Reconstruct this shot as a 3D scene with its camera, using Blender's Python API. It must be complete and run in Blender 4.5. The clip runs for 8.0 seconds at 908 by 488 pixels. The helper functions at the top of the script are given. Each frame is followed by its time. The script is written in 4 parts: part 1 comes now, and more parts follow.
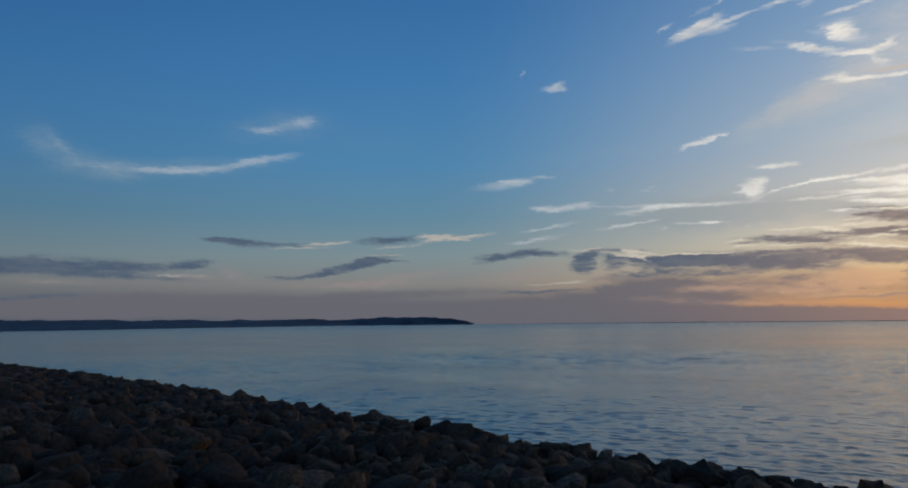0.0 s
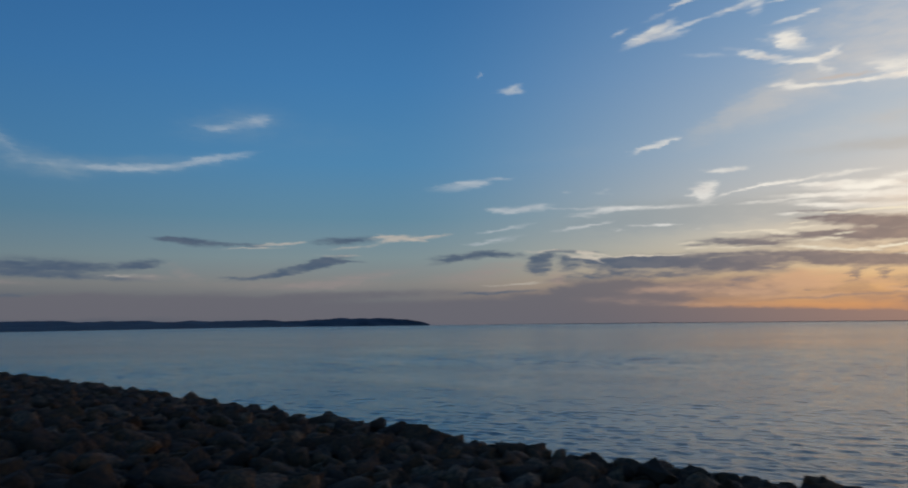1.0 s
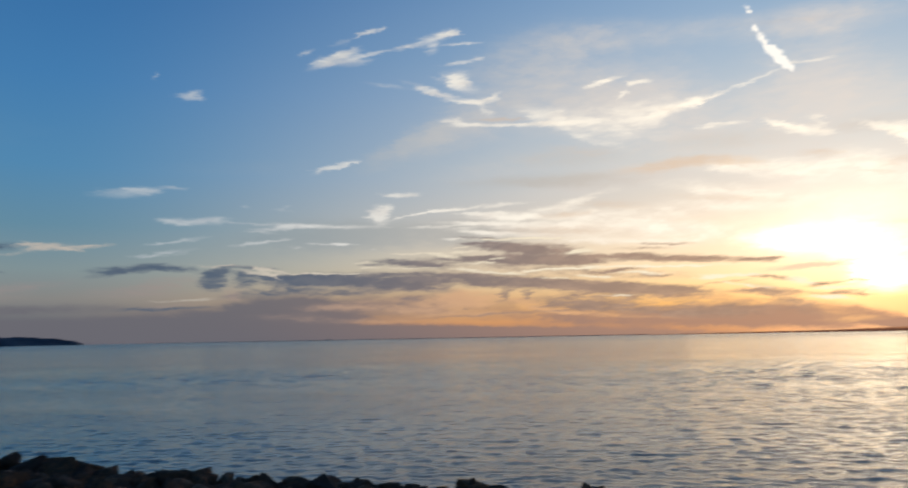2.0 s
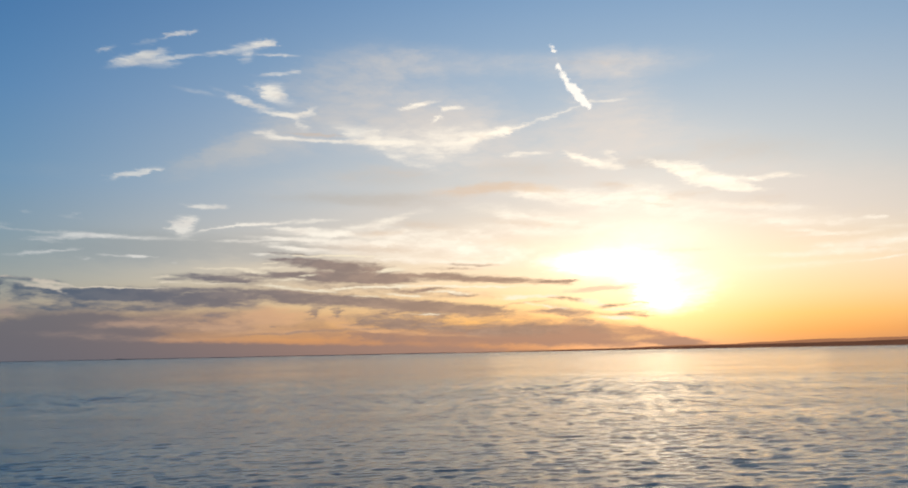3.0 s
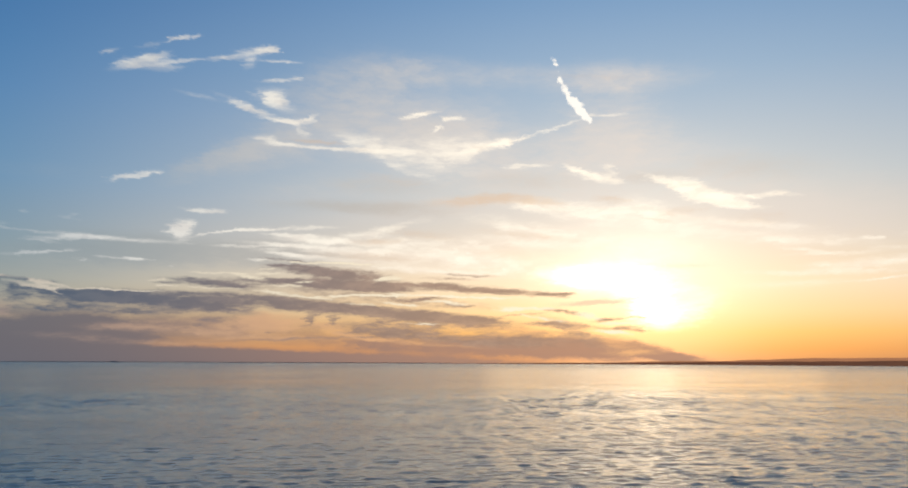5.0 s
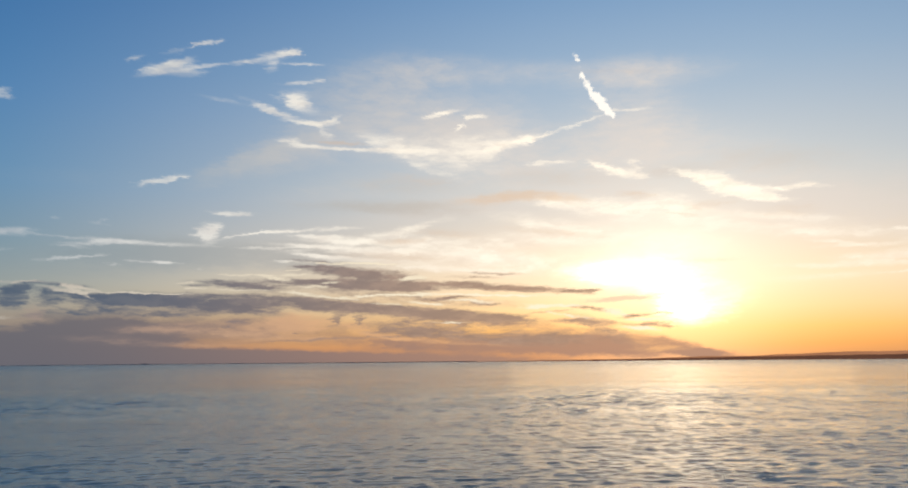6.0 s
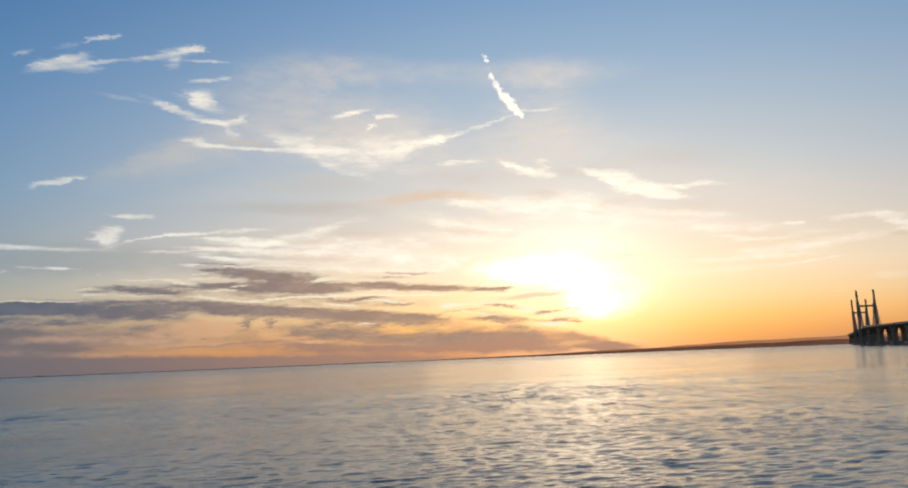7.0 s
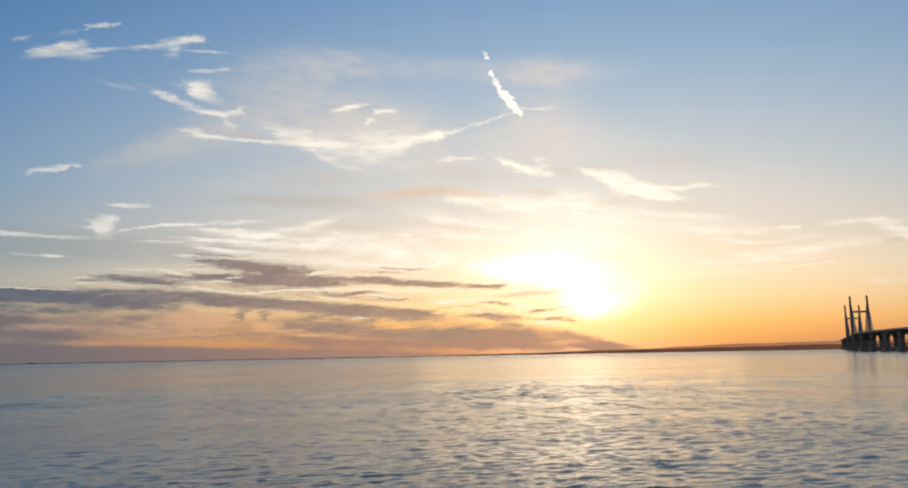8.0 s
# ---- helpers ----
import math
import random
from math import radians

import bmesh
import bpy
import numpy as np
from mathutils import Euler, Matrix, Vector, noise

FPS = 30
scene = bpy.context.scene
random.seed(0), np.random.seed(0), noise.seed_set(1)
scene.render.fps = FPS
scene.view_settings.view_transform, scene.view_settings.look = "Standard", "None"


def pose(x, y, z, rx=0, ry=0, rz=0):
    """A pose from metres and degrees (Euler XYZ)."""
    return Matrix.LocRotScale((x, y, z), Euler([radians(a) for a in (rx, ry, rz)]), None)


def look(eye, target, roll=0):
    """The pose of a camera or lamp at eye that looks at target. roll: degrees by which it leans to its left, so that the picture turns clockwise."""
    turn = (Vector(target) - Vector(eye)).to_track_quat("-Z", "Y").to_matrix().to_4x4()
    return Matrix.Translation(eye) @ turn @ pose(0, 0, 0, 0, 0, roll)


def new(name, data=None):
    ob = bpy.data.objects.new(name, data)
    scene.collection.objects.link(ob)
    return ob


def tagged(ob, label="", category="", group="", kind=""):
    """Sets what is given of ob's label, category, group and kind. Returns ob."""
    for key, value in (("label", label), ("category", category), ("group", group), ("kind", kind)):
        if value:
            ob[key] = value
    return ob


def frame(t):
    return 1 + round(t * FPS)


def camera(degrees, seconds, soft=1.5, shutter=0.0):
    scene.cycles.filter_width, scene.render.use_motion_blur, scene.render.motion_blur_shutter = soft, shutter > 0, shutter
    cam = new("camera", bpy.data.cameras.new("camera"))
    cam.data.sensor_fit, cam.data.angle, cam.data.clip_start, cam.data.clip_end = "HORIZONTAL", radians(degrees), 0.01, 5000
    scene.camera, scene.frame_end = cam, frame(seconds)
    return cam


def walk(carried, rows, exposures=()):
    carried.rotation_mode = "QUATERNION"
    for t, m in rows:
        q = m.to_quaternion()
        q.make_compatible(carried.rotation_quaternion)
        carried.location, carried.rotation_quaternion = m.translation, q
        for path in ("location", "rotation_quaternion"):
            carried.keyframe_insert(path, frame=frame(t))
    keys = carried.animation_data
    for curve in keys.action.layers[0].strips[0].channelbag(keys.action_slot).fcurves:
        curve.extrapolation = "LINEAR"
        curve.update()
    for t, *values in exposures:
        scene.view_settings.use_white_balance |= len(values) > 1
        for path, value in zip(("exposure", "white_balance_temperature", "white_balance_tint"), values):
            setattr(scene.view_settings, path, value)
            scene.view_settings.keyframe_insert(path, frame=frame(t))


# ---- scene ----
# ---- the camera: it stands on the sea wall, turns from the shore to the sunset and the bridge ----
cam = camera(62.26, 8.0, soft=1.9, shutter=0.4)
EYE_Z = 10.0


def turned(yaw, pitch, roll):
    return pose(0, 0, EYE_Z, 90 + pitch, 0, yaw) @ pose(0, 0, 0, 0, 0, roll)


walk(cam, [
    (0.0, turned(0.00, 5.99, -0.50)),
    (0.5, turned(0.07, 5.99, -0.47)),
    (0.7, turned(-0.12, 5.99, -0.46)),
    (0.8, turned(-0.60, 5.99, -0.47)),
    (0.9, turned(-1.80, 6.00, -0.50)),
    (1.0, turned(-3.33, 6.03, -0.55)),
    (1.2, turned(-7.70, 6.10, -0.95)),
    (1.5, turned(-15.77, 6.31, -1.50)),
    (2.0, turned(-27.64, 7.02, -1.00)),
    (2.2, turned(-31.10, 7.43, -0.75)),
    (3.3, turned(-43.64, 8.29, -0.97)),
    (3.5, turned(-43.75, 8.41, -0.70)),
    (4.0, turned(-43.15, 8.79, 0.00)),
    (4.5, turned(-42.87, 8.92, 0.27)),
    (6.0, turned(-40.33, 8.80, -0.47)),
    (6.5, turned(-40.09, 8.83, -0.77)),
    (6.6, turned(-40.80, 8.80, -1.00)),
    (6.8, turned(-44.90, 8.70, -1.80)),
    (7.0, turned(-47.05, 8.62, -2.35)),
    (7.5, turned(-47.40, 8.59, -2.21)),
    (8.0, turned(-47.35, 8.35, -1.07)),
], exposures=[(0.0, -0.02, 6850, 10), (0.9, -0.02, 6850, 10), (2.0, 0.06, 6950, 10), (8.0, 0.06, 6950, 10)])

# ---- light: a veiled sun low over the water, and the evening sky with its clouds ----
SUN_AZ, SUN_EL = 56.3, 4.7          # degrees, clockwise from +y, and above the horizon


def srgb(r, g, b):
    """Linear colour of an 8-bit display colour."""
    return tuple(((c / 255 + 0.055) / 1.055) ** 2.4 if c > 10 else c / 255 / 12.92 for c in (r, g, b)) + (1.0,)


def bearing(az, el, d=1.0):
    a, e = radians(az), radians(el)
    return Vector((math.sin(a) * math.cos(e), math.cos(a) * math.cos(e), math.sin(e))) * d


sun_data = bpy.data.lights.new("sun", "SUN")
sun_data.energy, sun_data.angle, sun_data.color = 0.030, radians(24), (1.0, 0.68, 0.36)
sun = new("sun", sun_data)
sun.matrix_world = look(bearing(SUN_AZ, SUN_EL, 50), (0, 0, 0))


class Nodes:
    """Short writing for a node tree."""

    def __init__(self, tree):
        self.tree = tree
        tree.nodes.clear()

    def add(self, kind, links=(), **props):
        n = self.tree.nodes.new(kind)
        if "operation" in props:
            n.operation = props["operation"]
        if "use_clamp" in props:
            n.use_clamp = props["use_clamp"]
        if "interpolation_type" in props:
            n.interpolation_type = props["interpolation_type"]
        if "data_type" in props:
            n.data_type, n.blend_type = props["data_type"], props["blend_type"]
        if "vector_type" in props:
            n.vector_type = props["vector_type"]
        for key, v in dict(links).items():
            if isinstance(v, bpy.types.NodeSocket):
                self.tree.links.new(v, n.inputs[key])
            else:
                n.inputs[key].default_value = v
        return n

    def math(self, op, a, b=0.0, clamp=False):
        return self.add("ShaderNodeMath", {0: a, 1: b}, operation=op, use_clamp=clamp).outputs[0]

    def vec(self, op, a, b=(0, 0, 0)):
        n = self.add("ShaderNodeVectorMath", {0: a, 1: b}, operation=op)
        return n.outputs["Value"] if op in ("LENGTH", "DOT_PRODUCT") else n.outputs[0]

    def span(self, v, a, b, c=0.0, d=1.0, smooth=True):
        return self.add("ShaderNodeMapRange", {0: v, 1: a, 2: b, 3: c, 4: d},
                        interpolation_type="SMOOTHSTEP" if smooth else "LINEAR").outputs[0]

    def noise(self, v, scale, detail=4.0, rough=0.55, distort=0.0):
        n = self.add("ShaderNodeTexNoise", {"Vector": v, "Scale": scale, "Detail": detail, "Roughness": rough, "Distortion": distort})
        return n.outputs[0], n.outputs[1]

    def mix(self, f, a, b, kind="MIX"):
        n = self.add("ShaderNodeMix", data_type="RGBA", blend_type=kind)
        for i, v in ((0, f), (6, a), (7, b)):
            if isinstance(v, bpy.types.NodeSocket):
                self.tree.links.new(v, n.inputs[i])
            else:
                n.inputs[i].default_value = v
        return n.outputs[2]

    def ramp(self, f, stops):
        n = self.add("ShaderNodeValToRGB", {0: f})
        els = n.color_ramp.elements
        while len(els) < len(stops):
            els.new(0.5)
        for e, (p, c) in zip(els, stops):
            e.position, e.color = p, c
        return n.outputs[0]


world = bpy.data.worlds.new("evening_sky")
scene.world = world
world.use_nodes = True
W = Nodes(world.node_tree)
way = W.add("ShaderNodeTexCoord").outputs["Generated"]
parts = W.add("ShaderNodeSeparateXYZ", {0: way}).outputs
DEG = 57.29578
azimuth = W.math("MULTIPLY", W.math("ARCTAN2", parts[0], parts[1]), DEG)
height = W.math("MULTIPLY", W.math("ARCSINE", parts[2]), DEG)
here = W.add("ShaderNodeCombineXYZ", {0: azimuth, 1: height, 2: 0.0}).outputs[0]
off_sun = W.math("MULTIPLY", W.math("ARCCOSINE", W.vec("DOT_PRODUCT", way, tuple(bearing(SUN_AZ, SUN_EL)))), DEG)
near_sun = W.span(off_sun, 59, 4)

# clear air: far from the sun and towards it, by height in the sky (0 to 40 degrees)
level = W.span(height, 0, 40, smooth=False)
far_air = W.ramp(level, [(0, srgb(92, 97, 112)), (1.5 / 40, srgb(98, 104, 116)), (3 / 40, srgb(124, 127, 131)),
                         (5 / 40, srgb(118, 139, 149)), (8 / 40, srgb(90, 133, 160)), (12 / 40, srgb(72, 130, 175)),
                         (18 / 40, srgb(58, 119, 174)), (26 / 40, srgb(44, 102, 161)), (1, srgb(34, 78, 138))])
near_air = W.ramp(level, [(0, srgb(196, 136, 98)), (1 / 40, srgb(234, 162, 94)), (2.2 / 40, srgb(252, 192, 116)),
                          (3.6 / 40, srgb(252, 213, 160)), (5.5 / 40, srgb(249, 225, 194)), (9 / 40, srgb(228, 216, 204)),
                          (13 / 40, srgb(202, 207, 210)), (21 / 40, srgb(158, 184, 210)), (28 / 40, srgb(124, 164, 206)), (1, srgb(104, 142, 188))])
air = W.mix(near_sun, far_air, near_air)
air = W.vec("MULTIPLY", air, W.add("ShaderNodeCombineXYZ", {0: W.span(off_sun, 58, 98, 1, 0.70), 1: W.span(off_sun, 58, 98, 1, 0.76), 2: W.span(off_sun, 58, 98, 1, 0.82)}).outputs[0])
# unseen sky opposite the sun, made brighter and pinker to warm rocks and bridge
air = W.vec("MULTIPLY", air, W.add("ShaderNodeCombineXYZ", {0: W.span(off_sun, 95, 140, 1, 2.1), 1: W.span(off_sun, 95, 140, 1, 1.4), 2: W.span(off_sun, 95, 140, 1, 1.1)}).outputs[0])
sky = W.add("ShaderNodeTexSky")
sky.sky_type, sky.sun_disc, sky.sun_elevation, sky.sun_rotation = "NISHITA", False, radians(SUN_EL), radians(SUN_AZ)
air = W.mix(0.005, air, sky.outputs[0], "ADD")

# the sun's own glow through the thin cloud
glow = W.math("POWER", 2.718, W.math("MULTIPLY", W.math("POWER", W.math("DIVIDE", off_sun, 7.0), 2.0), -1.0))
air = W.mix(glow, air, (0.27, 0.26, 0.24, 1), "ADD")

# clouds: soft patches along the sky, torn by streaky noise
half = (0.5, 0.5, 0.5)
tear = W.noise(W.vec("MULTIPLY", here, (0.3, 0.7, 1)), 1.0, 3, 0.55)[1]
torn = W.vec("ADD", here, W.vec("MULTIPLY", W.vec("SUBTRACT", tear, half), (2.0, 0.5, 0)))
fray = W.noise(W.vec("MULTIPLY", here, (1.2, 4.0, 1)), 1.0, 4, 0.6)[1]
torn = W.vec("ADD", torn, W.vec("MULTIPLY", W.vec("SUBTRACT", fray, half), (2.0, 0.28, 0)))
wisp = W.noise(W.vec("MULTIPLY", here, (3.2, 13.0, 1)), 1.0, 5, 0.65)[1]
torn = W.vec("ADD", torn, W.vec("MULTIPLY", W.vec("SUBTRACT", wisp, half), (0.9, 0.2, 0)))
streak = W.noise(W.vec("MULTIPLY", torn, (0.7, 3.2, 1)), 1.0, 7, 0.62)[0]
billow = W.noise(W.vec("MULTIPLY", torn, (0.55, 1.3, 1)), 1.0, 6, 0.6)[0]
crisp = W.vec("ADD", here, W.vec("MULTIPLY", W.vec("SUBTRACT", W.noise(here, 2.4, 4)[1], half), (0.7, 0.7, 0)))
puff = W.math("ADD", W.math("MULTIPLY", streak, 0.6), W.math("MULTIPLY", billow, 0.4))
fields = {}


def cloud(kind, az, el, half_w, half_h, tilt, density):
    spot = torn if kind != "trail" else crisp
    if fields:          # one cloud after the other, which keeps the shader's memory small
        spot = W.add("ShaderNodeVectorMath", {0: fields["last"], 1: (1e-7, 1e-7, 0), 2: spot}, operation="MULTIPLY_ADD").outputs[0]
    place = W.add("ShaderNodeMapping", {0: spot, 1: (az, el, 0), 2: (0, 0, radians(tilt)), 3: (half_w, half_h, 1)},
                  vector_type="TEXTURE").outputs[0]
    patch = W.span(W.vec("LENGTH", place), 1.4, 0.1, 0, density)
    fields[kind] = fields["last"] = W.math("ADD", fields.get(kind, 0.0), patch)


white, pink, dark, tan, grey = "white", "pink", "dark", "tan", "grey"
trail, veil, haze, rim, core = "trail", "veil", "haze", "rim", "core"
cloud(veil, 36.41, 18.02, 11.87, 3.87, 9, 0.5)
cloud(veil, 42.76, 16.36, 9.05, 2.61, -6, 0.7)
cloud(veil, 54.07, 16.84, 5.42, 4.80, 56, 0.55)
cloud(veil, 59.18, 14.77, 8.13, 2.95, -15, 0.45)
cloud(veil, 27.70, 15.51, 6.99, 1.67, 22, 0.5)
cloud(veil, 24.02, 14.43, 5.04, 1.02, 24, 0.45)
cloud(veil, 33.68, 20.87, 6.84, 2.50, 11, 0.4)
cloud(veil, 53.80, 21.06, 9.50, 1.25, -3, 0.5)
cloud(veil, 48.12, 12.34, 11.33, 2.64, -3, 0.6)
cloud(veil, 32.05, 12.74, 8.89, 1.29, 6, 0.4)
cloud(veil, 63.92, 11.45, 5.75, 2.07, -11, 0.4)
cloud(veil, 69.73, 12.10, 5.59, 2.38, -7, 0.3)
cloud(veil, 40.05, 21.89, 7.39, 1.26, -1, 0.3)
cloud(veil, 37.78, 11.12, 7.18, 1.10, 5, 0.5)
cloud(veil, 21.15, 8.08, 10.13, 2.45, 2, 0.3)
cloud(veil, -26.75, 11.34, 4.82, 1.18, -17, 0.35)
cloud(veil, -20.72, 11.19, 9.11, 0.90, 6, 0.4)
cloud(veil, -13.39, 14.73, 4.81, 1.47, 10, 0.35)
cloud(veil, -28.92, 12.48, 2.16, 1.49, -44, 0.25)
cloud(veil, 11.85, 12.61, 7.49, 0.69, 4, 0.2)
cloud(veil, -7.28, 13.88, 8.97, 1.73, 0, 0.15)
cloud(white, -28.04, 12.19, 1.82, 0.38, -44, 0.35)
cloud(white, -24.54, 11.00, 3.43, 0.36, -2, 0.4)
cloud(white, -19.53, 11.18, 3.05, 0.29, 3, 0.75)
cloud(white, -15.04, 11.95, 3.64, 0.29, 12, 0.6)
cloud(white, -20.71, 10.94, 2.39, 0.21, 0, 0.4)
cloud(white, -12.54, 14.64, 2.18, 0.50, 12, 0.5)
cloud(white, -14.87, 14.19, 1.78, 0.34, -2, 0.45)
cloud(white, -11.46, 14.95, 0.88, 0.50, 31, 0.4)
cloud(white, -15.04, 11.91, 3.85, 0.59, 10, 0.3)
cloud(white, 7.95, 17.43, 1.06, 0.42, 5, 0.85)
cloud(white, 8.31, 17.67, 0.53, 0.26, 16, 0.5)
cloud(white, 5.60, 18.58, 0.18, 0.34, -40, 0.7)
cloud(white, 3.66, 10.39, 2.22, 0.44, 7, 0.75)
cloud(white, 4.78, 10.67, 1.33, 0.31, 3, 0.6)
cloud(white, 6.78, 10.92, 1.23, 0.17, -2, 0.75)
cloud(white, 8.26, 8.61, 2.34, 0.31, 1, 1)
cloud(white, 6.73, 8.52, 1.32, 0.22, -2, 0.6)
cloud(white, 10.01, 8.81, 1.29, 0.22, 1, 0.6)
cloud(white, 12.15, 8.51, 1.91, 0.11, -2, 0.6)
cloud(white, 7.58, 7.18, 1.65, 0.18, 10, 0.8)
cloud(white, 5.81, 6.92, 1.10, 0.13, 9, 0.6)
cloud(white, 6.90, 6.32, 1.83, 0.22, 9, 0.7)
cloud(white, 5.14, 6.05, 1.10, 0.13, -1, 0.6)
cloud(white, 14.68, 8.23, 2.47, 0.21, 5, 0.9)
cloud(white, 16.34, 8.41, 2.83, 0.21, -1, 0.9)
cloud(white, 19.97, 8.37, 2.71, 0.17, 0, 0.7)
cloud(white, 13.20, 7.91, 1.26, 0.11, -2, 0.5)
cloud(white, 13.17, 7.14, 2.17, 0.15, 8, 0.95)
cloud(white, 18.52, 7.07, 1.35, 0.10, 0, 0.95)
cloud(white, 19.32, 7.11, 0.71, 0.15, -3, 0.7)
cloud(white, 17.11, 7.06, 0.81, 0.08, -3, 0.6)
cloud(white, 15.46, 6.79, 0.41, 0.11, -2, 0.7)
cloud(white, 11.98, 9.77, 0.51, 0.11, -3, 0.4)
cloud(white, 14.30, 9.49, 0.92, 0.13, -3, 0.35)
cloud(white, 14.81, 9.72, 0.33, 0.11, 28, 0.35)
cloud(white, 21.46, 6.67, 0.31, 0.08, -3, 0.5)
cloud(white, 21.89, 9.27, 1.00, 0.74, -4, 1.6)
cloud(white, 22.38, 9.72, 0.69, 0.37, 6, 1)
cloud(white, 23.95, 10.81, 1.34, 0.20, 1, 0.95)
cloud(white, 22.81, 10.75, 1.06, 0.16, -5, 0.6)
cloud(white, 18.77, 12.89, 1.66, 0.25, 20, 0.95)
cloud(white, 17.54, 12.58, 0.97, 0.21, 21, 0.6)
cloud(white, 19.79, 13.13, 0.94, 0.12, 18, 0.6)
cloud(white, 25.18, 9.33, 2.87, 0.12, 13, 0.8)
cloud(white, 27.18, 9.63, 1.40, 0.12, 6, 0.6)
cloud(white, 18.79, 20.83, 1.89, 0.49, 14, 1)
cloud(white, 19.35, 21.22, 1.11, 0.34, 18, 0.8)
cloud(white, 17.68, 20.32, 1.55, 0.30, 16, 0.7)
cloud(white, 21.32, 21.09, 2.04, 0.19, 13, 0.8)
cloud(white, 19.97, 20.53, 1.58, 0.27, 7, 0.7)
cloud(white, 20.66, 22.48, 0.73, 0.19, 22, 0.8)
cloud(white, 21.64, 22.81, 0.98, 0.19, 15, 0.9)
cloud(white, 19.11, 21.95, 0.87, 0.19, 18, 0.5)
cloud(white, 16.62, 21.11, 0.69, 0.29, 24, 0.7)
cloud(white, 26.63, 22.40, 1.64, 0.36, 10, 0.95)
cloud(white, 27.69, 22.70, 0.70, 0.32, 14, 0.8)
cloud(white, 24.34, 21.84, 1.26, 0.20, 10, 0.9)
cloud(white, 26.23, 21.88, 1.02, 0.16, 5, 0.7)
cloud(white, 28.37, 21.87, 1.74, 0.12, 4, 0.7)
cloud(white, 26.03, 21.46, 0.60, 0.24, 15, 0.5)
cloud(white, 28.19, 20.60, 1.74, 0.16, 6, 0.7)
cloud(white, 29.70, 20.79, 0.60, 0.21, -10, 0.6)
cloud(white, 28.01, 19.44, 1.40, 0.75, -1, 0.9)
cloud(white, 28.45, 18.98, 1.50, 0.60, -16, 0.8)
cloud(white, 29.99, 17.75, 1.48, 0.29, 8, 1)
cloud(white, 30.85, 18.13, 0.97, 0.17, 20, 0.8)
cloud(white, 26.99, 18.25, 2.09, 0.29, -18, 0.8)
cloud(white, 25.50, 18.66, 2.06, 0.25, -17, 0.5)
cloud(white, 28.49, 17.65, 1.71, 0.17, -8, 0.6)
cloud(white, 22.63, 18.87, 2.01, 0.20, -6, 0.35)
cloud(white, 30.22, 17.13, 1.28, 0.30, -27, 0.6)
cloud(white, 27.47, 16.42, 1.10, 0.21, 4, 0.9)
cloud(white, 28.53, 16.15, 1.71, 0.17, -5, 0.8)
cloud(white, 31.12, 15.95, 3.96, 0.17, -1, 1)
cloud(white, 35.53, 15.86, 4.05, 0.22, 0, 0.7)
cloud(white, 35.07, 16.49, 3.13, 0.69, -8, 0.6)
cloud(white, 37.32, 15.68, 3.59, 0.75, -14, 0.5)
cloud(white, 40.03, 16.10, 4.40, 1.35, -8, 0.5)
cloud(white, 42.75, 16.20, 3.10, 1.30, 9, 0.5)
cloud(white, 44.81, 16.34, 2.27, 0.39, 12, 1)
cloud(white, 46.18, 16.57, 1.27, 0.22, 10, 0.7)
cloud(white, 38.22, 14.70, 3.13, 0.39, -21, 0.5)
cloud(white, 41.83, 14.41, 3.17, 0.70, -1, 0.25)
cloud(white, 38.90, 18.50, 1.09, 0.17, 15, 0.9)
cloud(white, 40.04, 18.77, 1.19, 0.15, 8, 0.9)
cloud(white, 40.67, 17.66, 0.54, 0.26, 33, 0.9)
cloud(white, 42.23, 18.35, 0.82, 0.21, 4, 0.9)
cloud(white, 41.54, 18.35, 0.26, 0.32, 79, 0.7)
cloud(white, 47.96, 14.83, 1.53, 0.17, 0, 0.95)
cloud(white, 47.05, 14.64, 1.35, 0.13, -2, 0.5)
cloud(white, 50.06, 17.56, 3.11, 0.13, 15, 0.6)
cloud(white, 53.68, 18.30, 2.65, 0.15, -0, 0.6)
cloud(white, 47.32, 16.80, 1.35, 0.13, 15, 0.4)
cloud(white, 51.76, 14.38, 1.51, 0.26, -20, 0.8)
cloud(white, 53.07, 13.80, 1.76, 0.39, -15, 0.9)
cloud(white, 54.18, 14.04, 0.35, 0.78, 2, 0.6)
cloud(white, 53.98, 14.61, 0.70, 0.21, -3, 0.5)
cloud(white, 54.81, 13.45, 0.61, 0.26, -3, 0.7)
cloud(white, 58.25, 13.15, 2.33, 0.34, -24, 0.8)
cloud(white, 60.32, 12.57, 2.48, 0.67, -19, 1.5)
cloud(white, 61.92, 11.61, 2.42, 0.50, -10, 1.5)
cloud(white, 63.31, 11.16, 2.18, 0.25, -8, 1.3)
cloud(white, 65.33, 11.82, 1.55, 0.25, 5, 0.9)
cloud(white, 63.94, 11.78, 1.35, 0.21, -15, 0.7)
cloud(white, 66.68, 11.69, 1.14, 0.16, -6, 0.5)
cloud(white, 48.11, 11.90, 3.12, 0.61, -2, 0.6)
cloud(white, 53.40, 11.05, 5.99, 0.96, -7, 1)
cloud(white, 56.89, 11.52, 2.54, 0.77, -14, 0.7)
cloud(white, 58.94, 10.12, 3.29, 0.94, -9, 0.6)
cloud(white, 51.14, 9.17, 8.56, 1.09, -3, 0.6)
